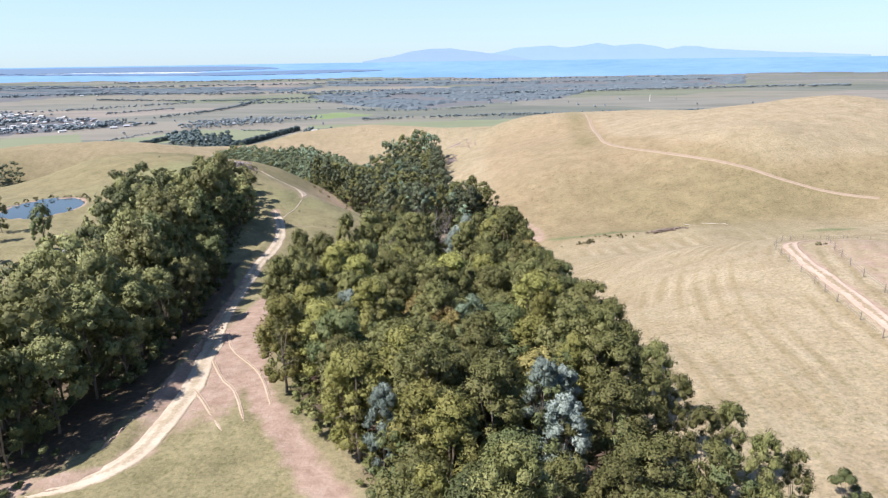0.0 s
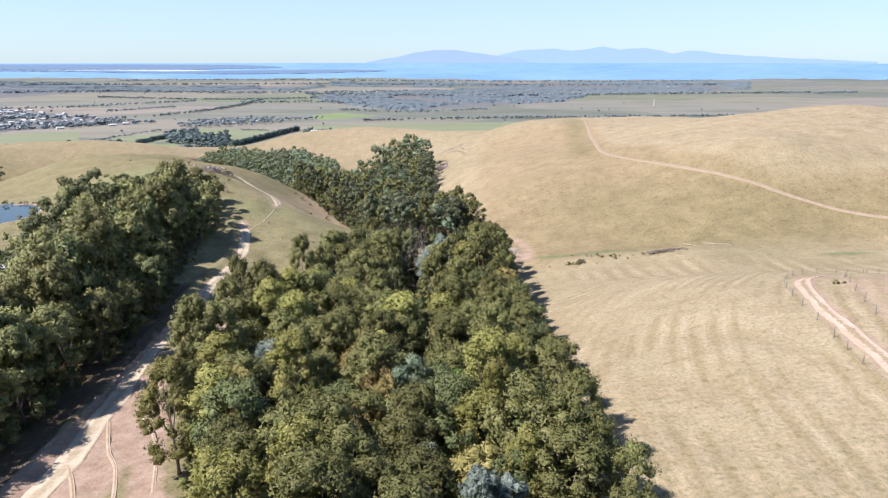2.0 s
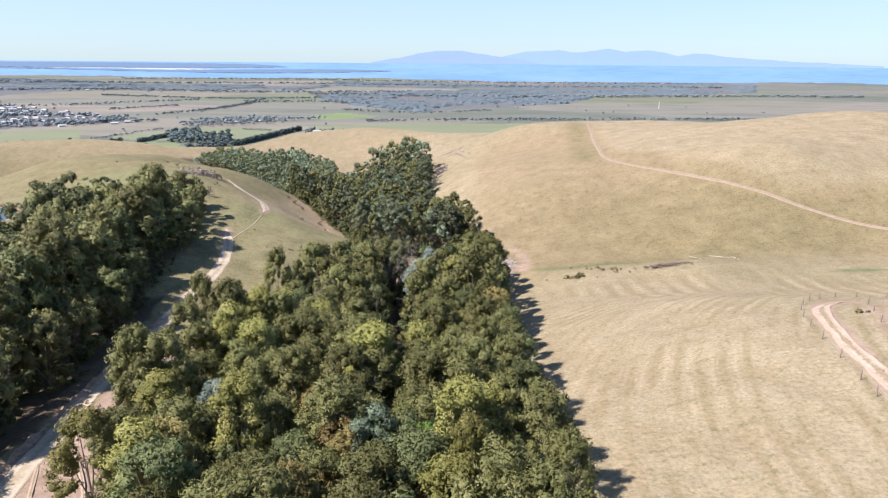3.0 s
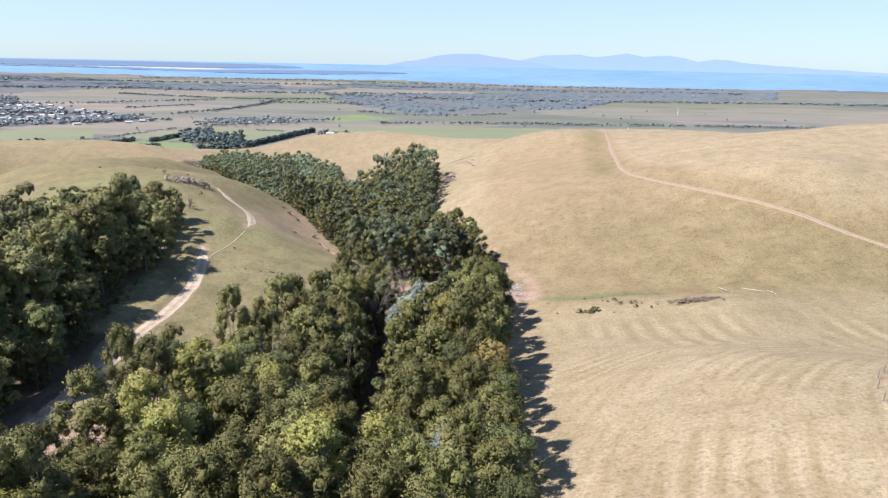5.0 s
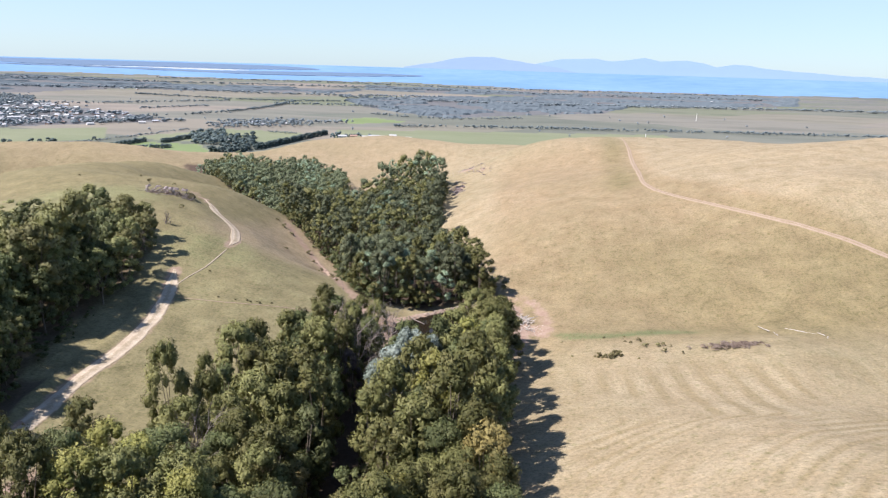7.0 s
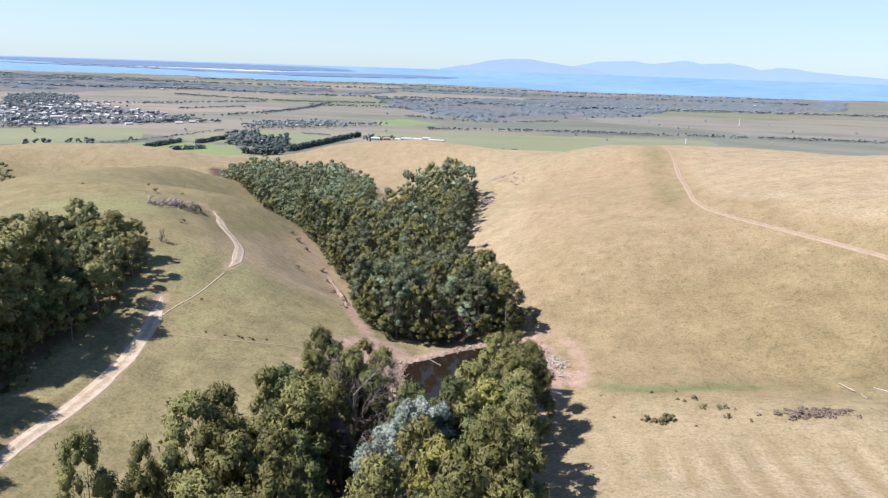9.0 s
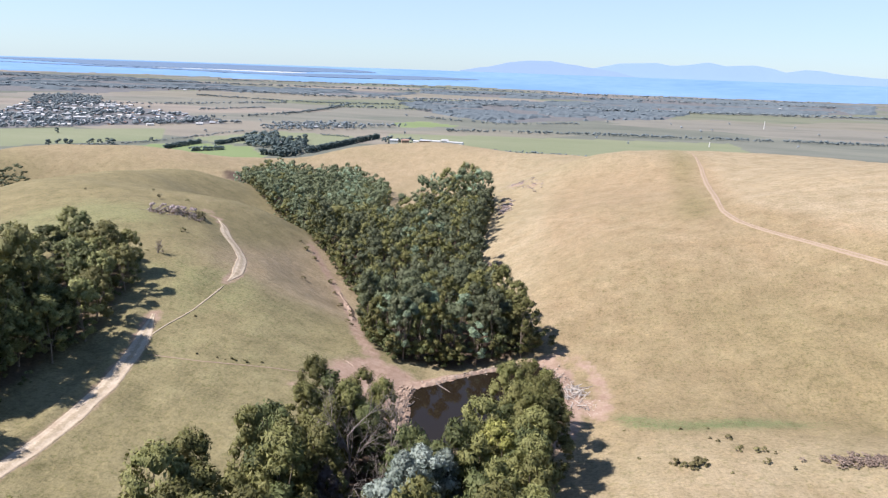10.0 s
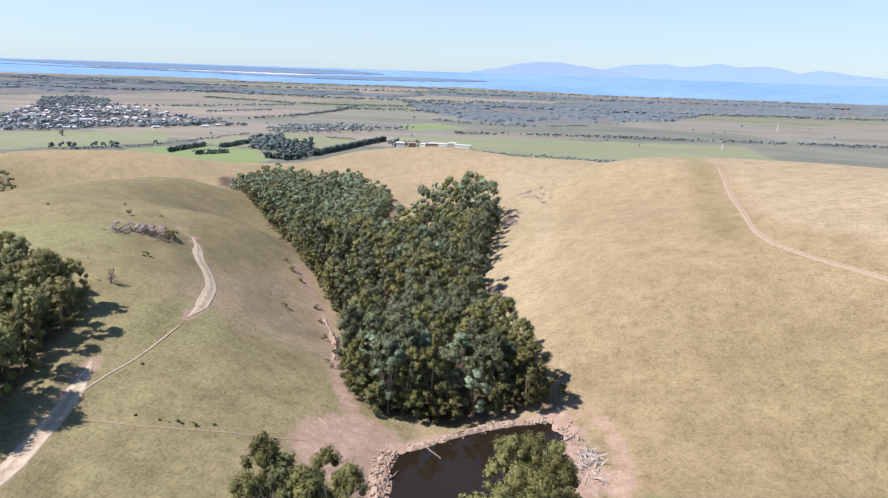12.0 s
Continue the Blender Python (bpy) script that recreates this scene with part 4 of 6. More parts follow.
def ribbon(name, line, width, label, ruts=0.06, seed=0, mat=None, taper=(0, 0)):
    """A worn two-wheel track, draped over the ground, its edges running out into it."""
    n = len(line)
    e = np.gradient(line, axis=0)
    e /= np.linalg.norm(e, axis=1, keepdims=True)
    s = np.stack([e[:, 1], -e[:, 0]], 1)
    u = np.linspace(-1, 1, 15)
    run = np.arange(n) * 2.0
    wl_ = width / 2 * (1 + 0.16 * rough(run, run * 0, 14, seed) + 0.05 * rough(run, run * 0, 4, seed + 1))
    wr_ = width / 2 * (1 + 0.16 * rough(run, run * 0, 14, seed + 2) + 0.05 * rough(run, run * 0, 4, seed + 3))
    w = np.where(u[None] < 0, wl_[:, None], wr_[:, None])
    ends = np.minimum(1 if not taper[0] else 0.22 + 0.78 * ease(0, taper[0], run * 0.35), 1 if not taper[1] else 0.22 + 0.78 * ease(0, taper[1], run[::-1] * 0.35))
    w = w * np.reshape(ends, (-1, 1)) * np.ones((n, 1))
    wander = 0.2 * rough(run, run * 0, 30, seed + 5)
    off = u[None] * w + wander[:, None]
    xy = line[:, None] + s[:, None] * off[..., None]
    lift = 0.10 - 0.34 * np.clip(np.abs(u) - 0.8, 0, 1) ** 1.0 / 0.2 * 0.9
    rut = -ruts * np.exp(-((np.abs(u) - 0.5) / 0.16) ** 2)
    z = land(xy[..., 0], xy[..., 1]) + lift + rut + 0.03 * rough(xy[..., 0], xy[..., 1], 0.9, 8)
    me = raw_mesh(name, np.concatenate([xy, z[..., None]], -1).reshape(-1, 3), grid_faces(n, 15), mat or TRACK_DIRT, True)
    at = me.attributes.new("across", "FLOAT", "POINT")
    at.data.foreach_set("value", np.broadcast_to(u, (n, 15)).astype(np.float32).ravel())
    return tagged(new(name, me), label, "track", kind="structure")


ribbon("farm_track", along(TRACK[::3], 0.7), 3.3, "pale rutted dirt farm track", seed=1, taper=(0, 9))
ribbon("farm_track", along(TRACK_END[::3], 0.7), 2.9, "pale rutted dirt farm track", seed=12, taper=(9, 12))
ribbon("footpath", along(FOOTPATH[::3], 0.7), 0.34, "narrow worn path through short grass", 0.02, seed=22, taper=(3, 3))
ribbon("footpath", along(CATTLE_PATH[::3], 0.7), 0.28, "faint cattle path across a grassy slope", 0.02, seed=26, mat=FAINT_DIRT, taper=(4, 4))
ribbon("farm_track", along(EAST_TRACK[::3], 0.7), 2.5, "pale rutted dirt farm track along a fence", seed=32, mat=PINK_DIRT, taper=(0, 8))
ribbon("farm_track", along(HILL_TRACK[::6], 0.9), 1.9, "faint dirt track over a dry hill", seed=42, mat=FAINT_DIRT, taper=(45, 0))

for line, seed in (([(-42, 95), (-38, 86), (-32, 77.4), (-28, 70), (-24.5, 62)], 52), ([(-39.5, 82), (-35, 74), (-32, 70), (-28, 62)], 56), ([(-37.5, 71), (-34.5, 67), (-30, 60)], 58)):
    ribbon("wheel_rut", along(line, 0.5), 0.5, "faint wheel rut across bare pink soil", 0.03, seed, PINK_DIRT, (4, 4))

# ---- plantations ----
rng = np.random.default_rng(5)
G1, G2, G3 = "trees of the plantation strip", "trees of the gully plantation", "trees of the western stand"
L1 = "tall olive-green gum tree with a billowing crown"
near_kinds = [
    tree_kind("gum_tree", 1, 13.5, 4.0, 62, 3900, 0.178, "olive", L1, G1),
    tree_kind("gum_tree", 2, 12.5, 3.7, 54, 3700, 0.178, "olive", L1, G1),
    tree_kind("gum_tree", 3, 14.0, 3.7, 56, 3700, 0.178, "yellow", "gum tree with fresh yellow-green foliage", G1),
    tree_kind("gum_tree", 4, 12.0, 3.8, 54, 3700, 0.178, "deep", "gum tree with dense dark green foliage", G1),
    tree_kind("gum_tree", 5, 12.0, 3.6, 50, 3600, 0.178, "brown", "gum tree with bronze-tinted foliage", G1),
    tree_kind("wattle_tree", 6, 10.5, 3.3, 48, 4400, 0.17, "blue", "silver-blue wattle tree with feathery foliage", G1, "round"),
]
back_kinds = [
    tree_kind("gum_tree", 7, 13.5, 4.0, 48, 1900, 0.295, "olive", L1, G1),
    tree_kind("gum_tree", 8, 12.5, 3.7, 44, 1800, 0.295, "olive", L1, G1),
    tree_kind("gum_tree", 9, 14.0, 3.7, 46, 1800, 0.295, "yellow", "gum tree with fresh yellow-green foliage", G1),
    tree_kind("gum_tree", 10, 12.0, 3.8, 44, 1800, 0.295, "deep", "gum tree with dense dark green foliage", G1),
]
wattle_kinds = {
    "blue": near_kinds[5],
    "teal": tree_kind("wattle_tree", 15, 11.0, 4.0, 32, 4600, 0.17, "teal", "broad teal-green wattle tree with dense foliage", G1, "round"),
    "green": tree_kind("wattle_tree", 17, 12.0, 3.4, 34, 3900, 0.178, "green", "fresh green wattle tree with a dense rounded crown", G1, "round"),
    "mauve": tree_kind("gum_tree", 16, 11.0, 3.2, 22, 2400, 0.17, "mauve", "dying gum tree with sparse purple-grey foliage", G1),
}
chosen = [
    (17.6, 47, 0, 0.56), (15.3, 46.5, 1, 0.6), (14.2, 57.5, 0, 0.66), (12, 52, 1, 0.68), (18, 42, 0, 0.56), (14, 40.5, 1, 0.62), (12.3, 62, 0, 0.7), (15, 52.5, 1, 0.64), (12.8, 69, 0, 0.7), (20.5, 42, 1, 0.46), (16.5, 37, 0, 0.56),
    (-5.8, 147, "blue", 1.2), (-3.4, 153.5, "blue", 1.36),
    (-20.2, 82, "blue", 0.9), (-11.3, 50.5, "blue", 0.78), (3.2, 54.8, "blue", 0.86), (5.8, 55.6, "blue", 0.7), (4, 46.8, "blue", 0.9), (-0.5, 60.6, "blue", 0.78), (4.6, 102.7, "blue", 0.98),
    (-2.2, 157.5, "blue", 1.4), (-5.2, 150.5, "blue", 1.24), (-0.4, 161, "blue", 1.1), (-2.6, 73.6, "teal", 0.9), (-8, 100, "teal", 0.82), (-15, 96, "teal", 0.7),
    (-5, 72.5, 4, 0.74), (-8.6, 67, 4, 0.7), (1.4, 73.9, "green", 0.78), (6.7, 60, 2, 0.74), (-6, 38, 2, 0.7), (-16, 56, 2, 0.7), (5, 70, 2, 0.76),
    (-26.5, 122, 3, 0.74), (-22.8, 142.5, 1, 1.08),
    (-22.5, 177, 0, 0.95), (-17, 181.5, 1, 0.98), (-13, 179.5, 0, 0.9), (-21.8, 171, 1, 0.98), (-17, 175, 0, 0.98), (-13, 173.5, 3, 0.9),
    (4.6, 190.5, 0, 1.02), (8.4, 193, 1, 1.12), (11.3, 189, 0, 1.08), (6.5, 185, 1, 1.05), (11, 196, 1, 0.95), (9.5, 180, 0, 1.05),
    (-15.5, 164, "mauve", 1.05), (-12.5, 156, "mauve", 0.9),
]
spots = scatter(NEAR_STAND, 4.95, rng)
# slim leaders along the western edge
leaders = [(-33.1, 111.1, 0, 1.18, 0.6), (-33.5, 122.7, 1, 0.94, 0.86), (-28.4, 131.1, 0, 1.26, 0.62), (-26.4, 136.8, 1, 1.18, 0.5), (-24.4, 132.6, 1, 0.95, 0.8)]
lone = np.array([c[:2] for c in chosen + leaders])
spots = spots[np.hypot(spots[:, :1] - lone[:, 0], spots[:, 1:] - lone[:, 1]).min(1) > 2.5]
silver = np.array([(-5.2, 143.5), (-4.6, 146), (-3.2, 149.5), (-1.5, 153.5)])
spots = spots[np.hypot(spots[:, :1] - silver[:, 0], spots[:, 1:] - silver[:, 1]).min(1) > 3.6]
for x, y, k, s in chosen:
    plant([wattle_kinds[k] if isinstance(k, str) else near_kinds[k]], [1], [(x, y)], rng, (s, s), girth=(0.8, 0.95))
for x, y, k, s, slim in leaders:
    plant([near_kinds[k]], [1], [(x, y)], rng, (s, s), girth=(slim, slim))
# a sunken, shaded seam runs through the stand
seam = along([(-6, 112), (-7.5, 124), (-8.7, 135), (-9.7, 147), (-10.8, 158), (-11.6, 168), (-12, 180)])
spots = spots[(off_line(spots[:, 0], spots[:, 1], seam) > 2.9) & ~((spots[:, 0] > 10.5) & (spots[:, 1] < 60))]
young = spots[:, 1] < 128
first_rows = spots[:, 1] < 84
plant(near_kinds[:5], [36, 30, 28, 6, 5], spots[young & first_rows], rng, (0.64, 0.86), girth=(1.1, 1.35))
plant(near_kinds[:5], [36, 28, 9, 22, 4], spots[young & ~first_rows], rng, (0.72, 1.0), girth=(0.95, 1.18))
fill = scatter(NEAR_STAND, 4.6, rng, 0.45)
fill = fill[(fill[:, 1] < 182) & (off_line(fill[:, 0], fill[:, 1], seam) > 1.5)]
lower = {leaf: [crown_mesh("crown", 151 + 5 * k + q, 7.0, 2.5, 11, 430, 0.2, LEAF[leaf], ball=1)[0] for q in range(3)] for k, leaf in enumerate(("olive", "deep"))}
pickers = rng.uniform(size=len(fill)) < 0.62
for leaf, some in (("deep", fill[pickers]), ("olive", fill[~pickers])):
    woodland("understorey", lower[leaf], LEAF[leaf], places_on(some, rng, (0.8, 1.25), (0.85, 1.3)), "young gum saplings filling the gaps of the plantation")
old = ~young & (spots[:, 1] < 166)
plant(back_kinds, [34, 28, 4, 46], spots[old], rng, (0.92, 1.18))
plant(back_kinds, [36, 30, 5, 36], spots[~young & ~old], rng, (0.82, 1.02), girth=(0.95, 1.15))
L2 = "dark olive gum tree in a dense gully stand"
mid_kinds = [
    tree_kind("gum_tree", 11, 13.5, 3.9, 40, 1900, 0.3, "olive", L2, G2),
    tree_kind("gum_tree", 12, 12.5, 3.7, 38, 1800, 0.3, "gully", "dark grey-green gum tree in a dense gully stand", G2),
    tree_kind("gum_tree", 13, 14.0, 3.7, 40, 1900, 0.3, "gully", "dark grey-green gum tree in a dense gully stand", G2),
    tree_kind("wattle_tree", 14, 12.0, 3.3, 18, 1500, 0.22, "teal", "teal-grey wattle tree in a dense gully stand", G2, "round"),
]
spots = scatter(GULLY_STAND, 5.3, rng)
front = spots[:, 1] < 240
plant(mid_kinds, [45, 28, 22, 9], spots[front], rng, (0.8, 1.04), girth=(0.95, 1.15))
back = spots[~front & (spots[:, 1] >= 370) & (spots[:, 0] > -196)]
mid_back = spots[~front & (spots[:, 1] < 370)]
fine = {leaf: [crown_mesh("crown", 131 + 7 * k + q, 13.3, 3.8, 22, 560, 0.32, LEAF[leaf], ball=1)[0] for q in range(4)] for k, leaf in enumerate(("olive", "gully", "teal"))}
draw = rng.choice(3, len(mid_back), p=[0.3, 0.6, 0.1])
for k, leaf in enumerate(("olive", "gully", "teal")):
    woodland("gum_woodland", fine[leaf], LEAF[leaf], [(x, y, z, a, w, h * 0.86) for x, y, z, a, w, h in places_on(mid_back[draw == k], rng, (0.85, 1.2), (1.0, 1.4))], "dense gum woodland filling the gully")
sprays = {leaf: [crown_mesh("crown", 31 + 7 * k + q, 13.3, 3.8, 18, 400, 0.34, LEAF[leaf], ball=1)[0] for q in range(4)] for k, leaf in enumerate(("olive", "gully", "teal"))}
draw = rng.choice(3, len(back), p=[0.12, 0.76, 0.12])
for k, leaf in enumerate(("olive", "gully", "teal")):
    woodland("gum_woodland", sprays[leaf], LEAF[leaf], [(x, y, z - (0 if x > -60 else 3.0 if x > -150 else 5.0), a, w, h * (1.12 if x > -60 else 0.84)) for x, y, z, a, w, h in places_on(back[draw == k], rng, (0.9, 1.25), (1.0, 1.4))], "dense gum woodland filling the gully")
L3 = "spreading grey-olive eucalypt with an open crown"
west_kinds = [
    tree_kind("eucalypt_tree", 21, 13.5, 4.4, 46, 1900, 0.295, "drab", L3, G3),
    tree_kind("eucalypt_tree", 22, 12.0, 4.0, 44, 1800, 0.295, "deep", "dark green eucalypt with a dense crown", G3),
    tree_kind("eucalypt_tree", 23, 12.5, 4.2, 44, 1800, 0.295, "drab", L3, G3),
    tree_kind("wattle_tree", 24, 9.0, 3.3, 16, 1900, 0.18, "deep", "low dark wattle with dense foliage", G3, "round"),
]
spots = scatter(WEST_STAND, 4.8, rng)
edge = inside(spots[:, 0] + 13, spots[:, 1], WEST_STAND)
tip = spots[:, 1] > 185
rim = np.array(WEST_STAND[:9], float)
rim_edge = off_line(spots[:, 0], spots[:, 1], rim) < 5.5
low_edge, mid_edge = rim_edge & (spots[:, 1] > 102), rim_edge & (spots[:, 1] <= 102)
plant(west_kinds, [36, 28, 30, 10], spots[~edge & ~tip & low_edge], rng, (0.66, 0.88), girth=(0.95, 1.15))
plant(west_kinds, [36, 28, 30, 10], spots[~edge & ~tip & mid_edge], rng, (0.78, 1.02), girth=(0.9, 1.1))
plant(west_kinds, [36, 28, 30, 10], spots[~edge & ~tip & ~rim_edge], rng, (1.0, 1.36), girth=(0.85, 1.05))
plant(west_kinds, [36, 28, 30, 10], spots[~edge & tip], rng, (0.68, 0.86), girth=(1.0, 1.25))
rest = spots[edge]
for leaf, k in (("drab", 0), ("deep", 1)):
    thick = [crown_mesh("crown", 51 + 5 * k + q, 13.0, 4.2, 14, 560, 0.42, LEAF[leaf], ball=1)[0] for q in range(3)]
    woodland("gum_woodland", thick, LEAF[leaf], [(x, y, z, a, w, h * (0.72 if y > 185 else 1.12)) for x, y, z, a, w, h in places_on(rest[k::2], rng, (0.85, 1.2), (0.75, 1.15))], "dense stand of gum trees west of the farm track")
plant(west_kinds[:2], [1, 1], [(-108, 151), (-131, 168), (-127, 159), (-119, 141), (-114, 133), (-108, 124), (-99, 108)], rng, (0.55, 0.85))
grove = np.array([(-332, 432), (-326, 436), (-321, 434), (-328, 444), (-322, 446), (-316, 440), (-336, 440), (-340, 436)])
woodland("gum_grove", sprays["gully"], LEAF["gully"], places_on(grove, rng, (1.2, 1.6), (0.9, 1.2)), "small dark grove on a grassy slope")

# ---- the shrub layer at the feet of the stands ----


def shrub_layer(stand, gap, depth, sprays_, leaf, size, keep, label):
    """Low foliage along the rim of a stand."""
    rim = np.array(stand + stand[:1], float)
    line = np.vstack([a + (b - a) * np.arange(0, 1, gap / max(gap, np.hypot(*(b - a))))[:, None] for a, b in zip(rim[:-1], rim[1:])])
    pts = np.vstack([line + rng.normal(0, depth, line.shape) for _ in range(2)])
    pts = pts[keep(pts[:, 0], pts[:, 1]) & (inside(pts[:, 0], pts[:, 1], stand) | (off_line(pts[:, 0], pts[:, 1], rim) < 0.8))]
    pts = pts[basin(pts[:, 0], pts[:, 1], DAM) > 1.15]
    woodland("shrub_layer", sprays_, LEAF[leaf], places_on(pts, rng, (0.7 * size, 1.3 * size), (0.6 * size, 1.4 * size)), label)


low = {leaf: [crown_mesh("foliage", 91 + 3 * k + q, 4.2, 2.0, 7, 210, 0.3, LEAF[leaf], "bush", ball=1)[0] for q in range(3)] for k, leaf in enumerate(("deep", "olive"))}
shrub_layer(GULLY_STAND, 2.6, 1.3, low["deep"], "deep", 1.0, lambda x, y: y < 330, "dark shrubs at the feet of the gully trees")
shrub_layer(GULLY_STAND, 5.0, 1.6, low["olive"], "olive", 1.2, lambda x, y: y < 460, "olive shrubs at the feet of the gully trees")
shrub_layer(NEAR_STAND, 4.5, 1.2, low["olive"], "olive", 0.8, lambda x, y: (y > 45) & (x < 0), "olive shrubs along the plantation's edge")
shrub_layer(WEST_STAND, 5.0, 1.5, low["deep"], "deep", 0.8, lambda x, y: x > -90, "dark shrubs at the feet of the western trees")


def bank(name, points, width, rise, seed, mat, label, lump=0.3, step=0.35):
    """A crumbling bank of soil: a lumpy ridge with broken clods, running out into the ground."""
    line = along(points, step)
    n = len(line)
    e = np.gradient(line, axis=0)
    e /= np.linalg.norm(e, axis=1, keepdims=True) + 1e-9
    s = np.stack([e[:, 1], -e[:, 0]], 1)
    u = np.linspace(-1, 1, max(9, int(width / step) | 1))
    run = np.arange(n) * step
    w = width / 2 * (1 + 0.35 * rough(run, run * 0, 3.5, seed))
    xy = line[:, None] + s[:, None] * (u[None] * w[:, None])[..., None]
    X, Y = xy[..., 0], xy[..., 1]
    hump = np.clip(1 - np.abs(u)[None], 0, 1) ** 0.8 * np.minimum(1, np.minimum(run, run[::-1]) / 2.5)[:, None]
    z = land(X, Y) - 0.35 + hump * (rise + 0.35 + lump * (rough(X, Y, 0.8, seed + 1) + 0.8 * rough(X, Y, 0.37, seed + 2)) + 0.3 * rise * rough(X, Y, 4.0, seed + 3))
    me = raw_mesh(name, np.stack([X, Y, z], -1).reshape(-1, 3), grid_faces(n, len(u)), mat, False)
    return tagged(new(name, me), label, "bank", kind="structure")


bank("dam_bank", [(-11.5, 187), (-13.6, 193), (-15.6, 199.5), (-15.2, 204.5)], 3.6, 0.55, 61, BANK_SOIL, "crumbling pink soil bank of a farm dam", 0.3, 0.25)
bank("dam_bank", [(-13.4, 205.8), (-10, 209), (-6, 212.3), (-1.7, 215.6), (3, 218.4), (9.5, 221)], 2.2, 0.3, 62, BANK_SOIL, "pale crumbling shore of a farm dam", 0.25, 0.25)
bank("cut_bank", [(-41.5, 56), (-41.2, 66), (-42.6, 80), (-46, 97), (-50, 117), (-54.6, 140)], 2.0, 0.4, 63, BANK_SOIL, "low cut bank beside the farm track", 0.3, 0.4)
bank("gully_lip", [(-24, 205), (-29.5, 207.3), (-32, 205.9)], 1.2, 0.25, 64, BANK_SOIL, "low eroded step in the grass", 0.25, 0.3)
bank("gully_lip", [(-36, 236), (-43, 256), (-52, 272), (-60, 284)], 2.2, 0.35, 65, BANK_SOIL, "washed-out edge of the gully", 0.35, 0.45)

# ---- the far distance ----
# the blue of the air in between is painted as both ridges' base colour
RANGE = plain_material("hazed_range", (0.178, 0.26, 0.38), (0.188, 0.27, 0.39), 0.002, 1.0, 0, 0, 0.0)
HEADLAND = plain_material("hazed_headland", (0.17, 0.24, 0.345), (0.178, 0.248, 0.352), 0.002, 1.0, 0, 0, 0.0)
mountain("mountain_range", [2.1, 3.5, 4.3, 7.4, 8.8, 11.2, 12.5, 14.5, 15.7, 16.7, 18.0, 19.1, 20.6, 22.6, 26, 31], [0.3, 0.61, 0.77, 0.9, 0.72, 1.05, 0.83, 0.97, 0.79, 0.49, 0.69, 0.68, 0.41, 0.28, 0.1, -0.15], 4770, RANGE, "long mountain range beyond the sea, coloured blue for haze")
mountain("headland", [-8.8, -6.4, -5.0, -3.1, -1.2, 0.2, 2.1, 3.9, 6.0], [-0.2, 0.21, 0.53, 0.77, 0.83, 0.6, 0.38, 0.17, -0.3], 4715, HEADLAND, "headland rising beyond the sea, coloured blue for haze")

far_sprays = [crown_mesh("crown", 61 + q, 9.0, 4.5, 6, 10, 1.2, LEAF["far"], "round", 0.2, 1.0, (0.42, 0.6), 1)[0] for q in range(5)]
pine_sprays = [crown_mesh("crown", 71 + q, 11.0, 4.4, 9, 60, 0.7, LEAF["pine"], "round", 0.2, 1.0, (0.4, 0.58), 1)[0] for q in range(4)]
# distance haze is mixed into the canopy and scrub colours below
HAZED_CANOPY = plain_material("hazed_canopy", (0.08, 0.102, 0.118), (0.122, 0.144, 0.158), 0.04, 0.95, 0, 0, 0.05)
LEAF["scrub_hazed"] = leaf_material("hazed_scrub_leaves", (0.112, 0.142, 0.16), (0.148, 0.18, 0.197), (0.19, 0.222, 0.236))


def canopy(poly, cell, height, mat, seed, label, gaps=-0.02):
    """A closed woodland roof: tree tops of uneven height over a patch, falling to the ground at its rim and in its clearings."""
    p = np.array(poly, float)
    x, y = np.meshgrid(np.arange(p[:, 0].min() - cell, p[:, 0].max() + cell, cell), np.arange(p[:, 1].min() - cell, p[:, 1].max() + cell, cell))
    g = np.random.default_rng(seed)
    x, y = x + g.uniform(-0.35, 0.35, x.shape) * cell, y + g.uniform(-0.35, 0.35, x.shape) * cell
    clear = rough(x, y, cell * 11, seed) + 0.6 * rough(x * 0.6, y * 1.8, cell * 4.5, seed + 1)
    on = inside(x, y, poly) & (clear > gaps)
    z = land(x, y) + np.where(on, height * (0.62 + 0.2 * rough(x, y, cell * 2.5, seed + 2) + g.uniform(-0.22, 0.22, x.shape)), -2.0)
    f = grid_faces(*x.shape)
    f = f[on.ravel()[f].any(1)]
    tri = np.vstack([f[:, :3], f[:, [0, 2, 3]]])
    me = raw_mesh("scrub_woodland", squash(np.stack([x, y, z], -1)).reshape(-1, 3), tri, mat, False)
    return tagged(new("scrub_woodland", me), label, "woodland", kind="stuff")


def belt(points, gap, spread, rng):
    line = along(points, gap)
    return line + rng.normal(0, spread, line.shape)


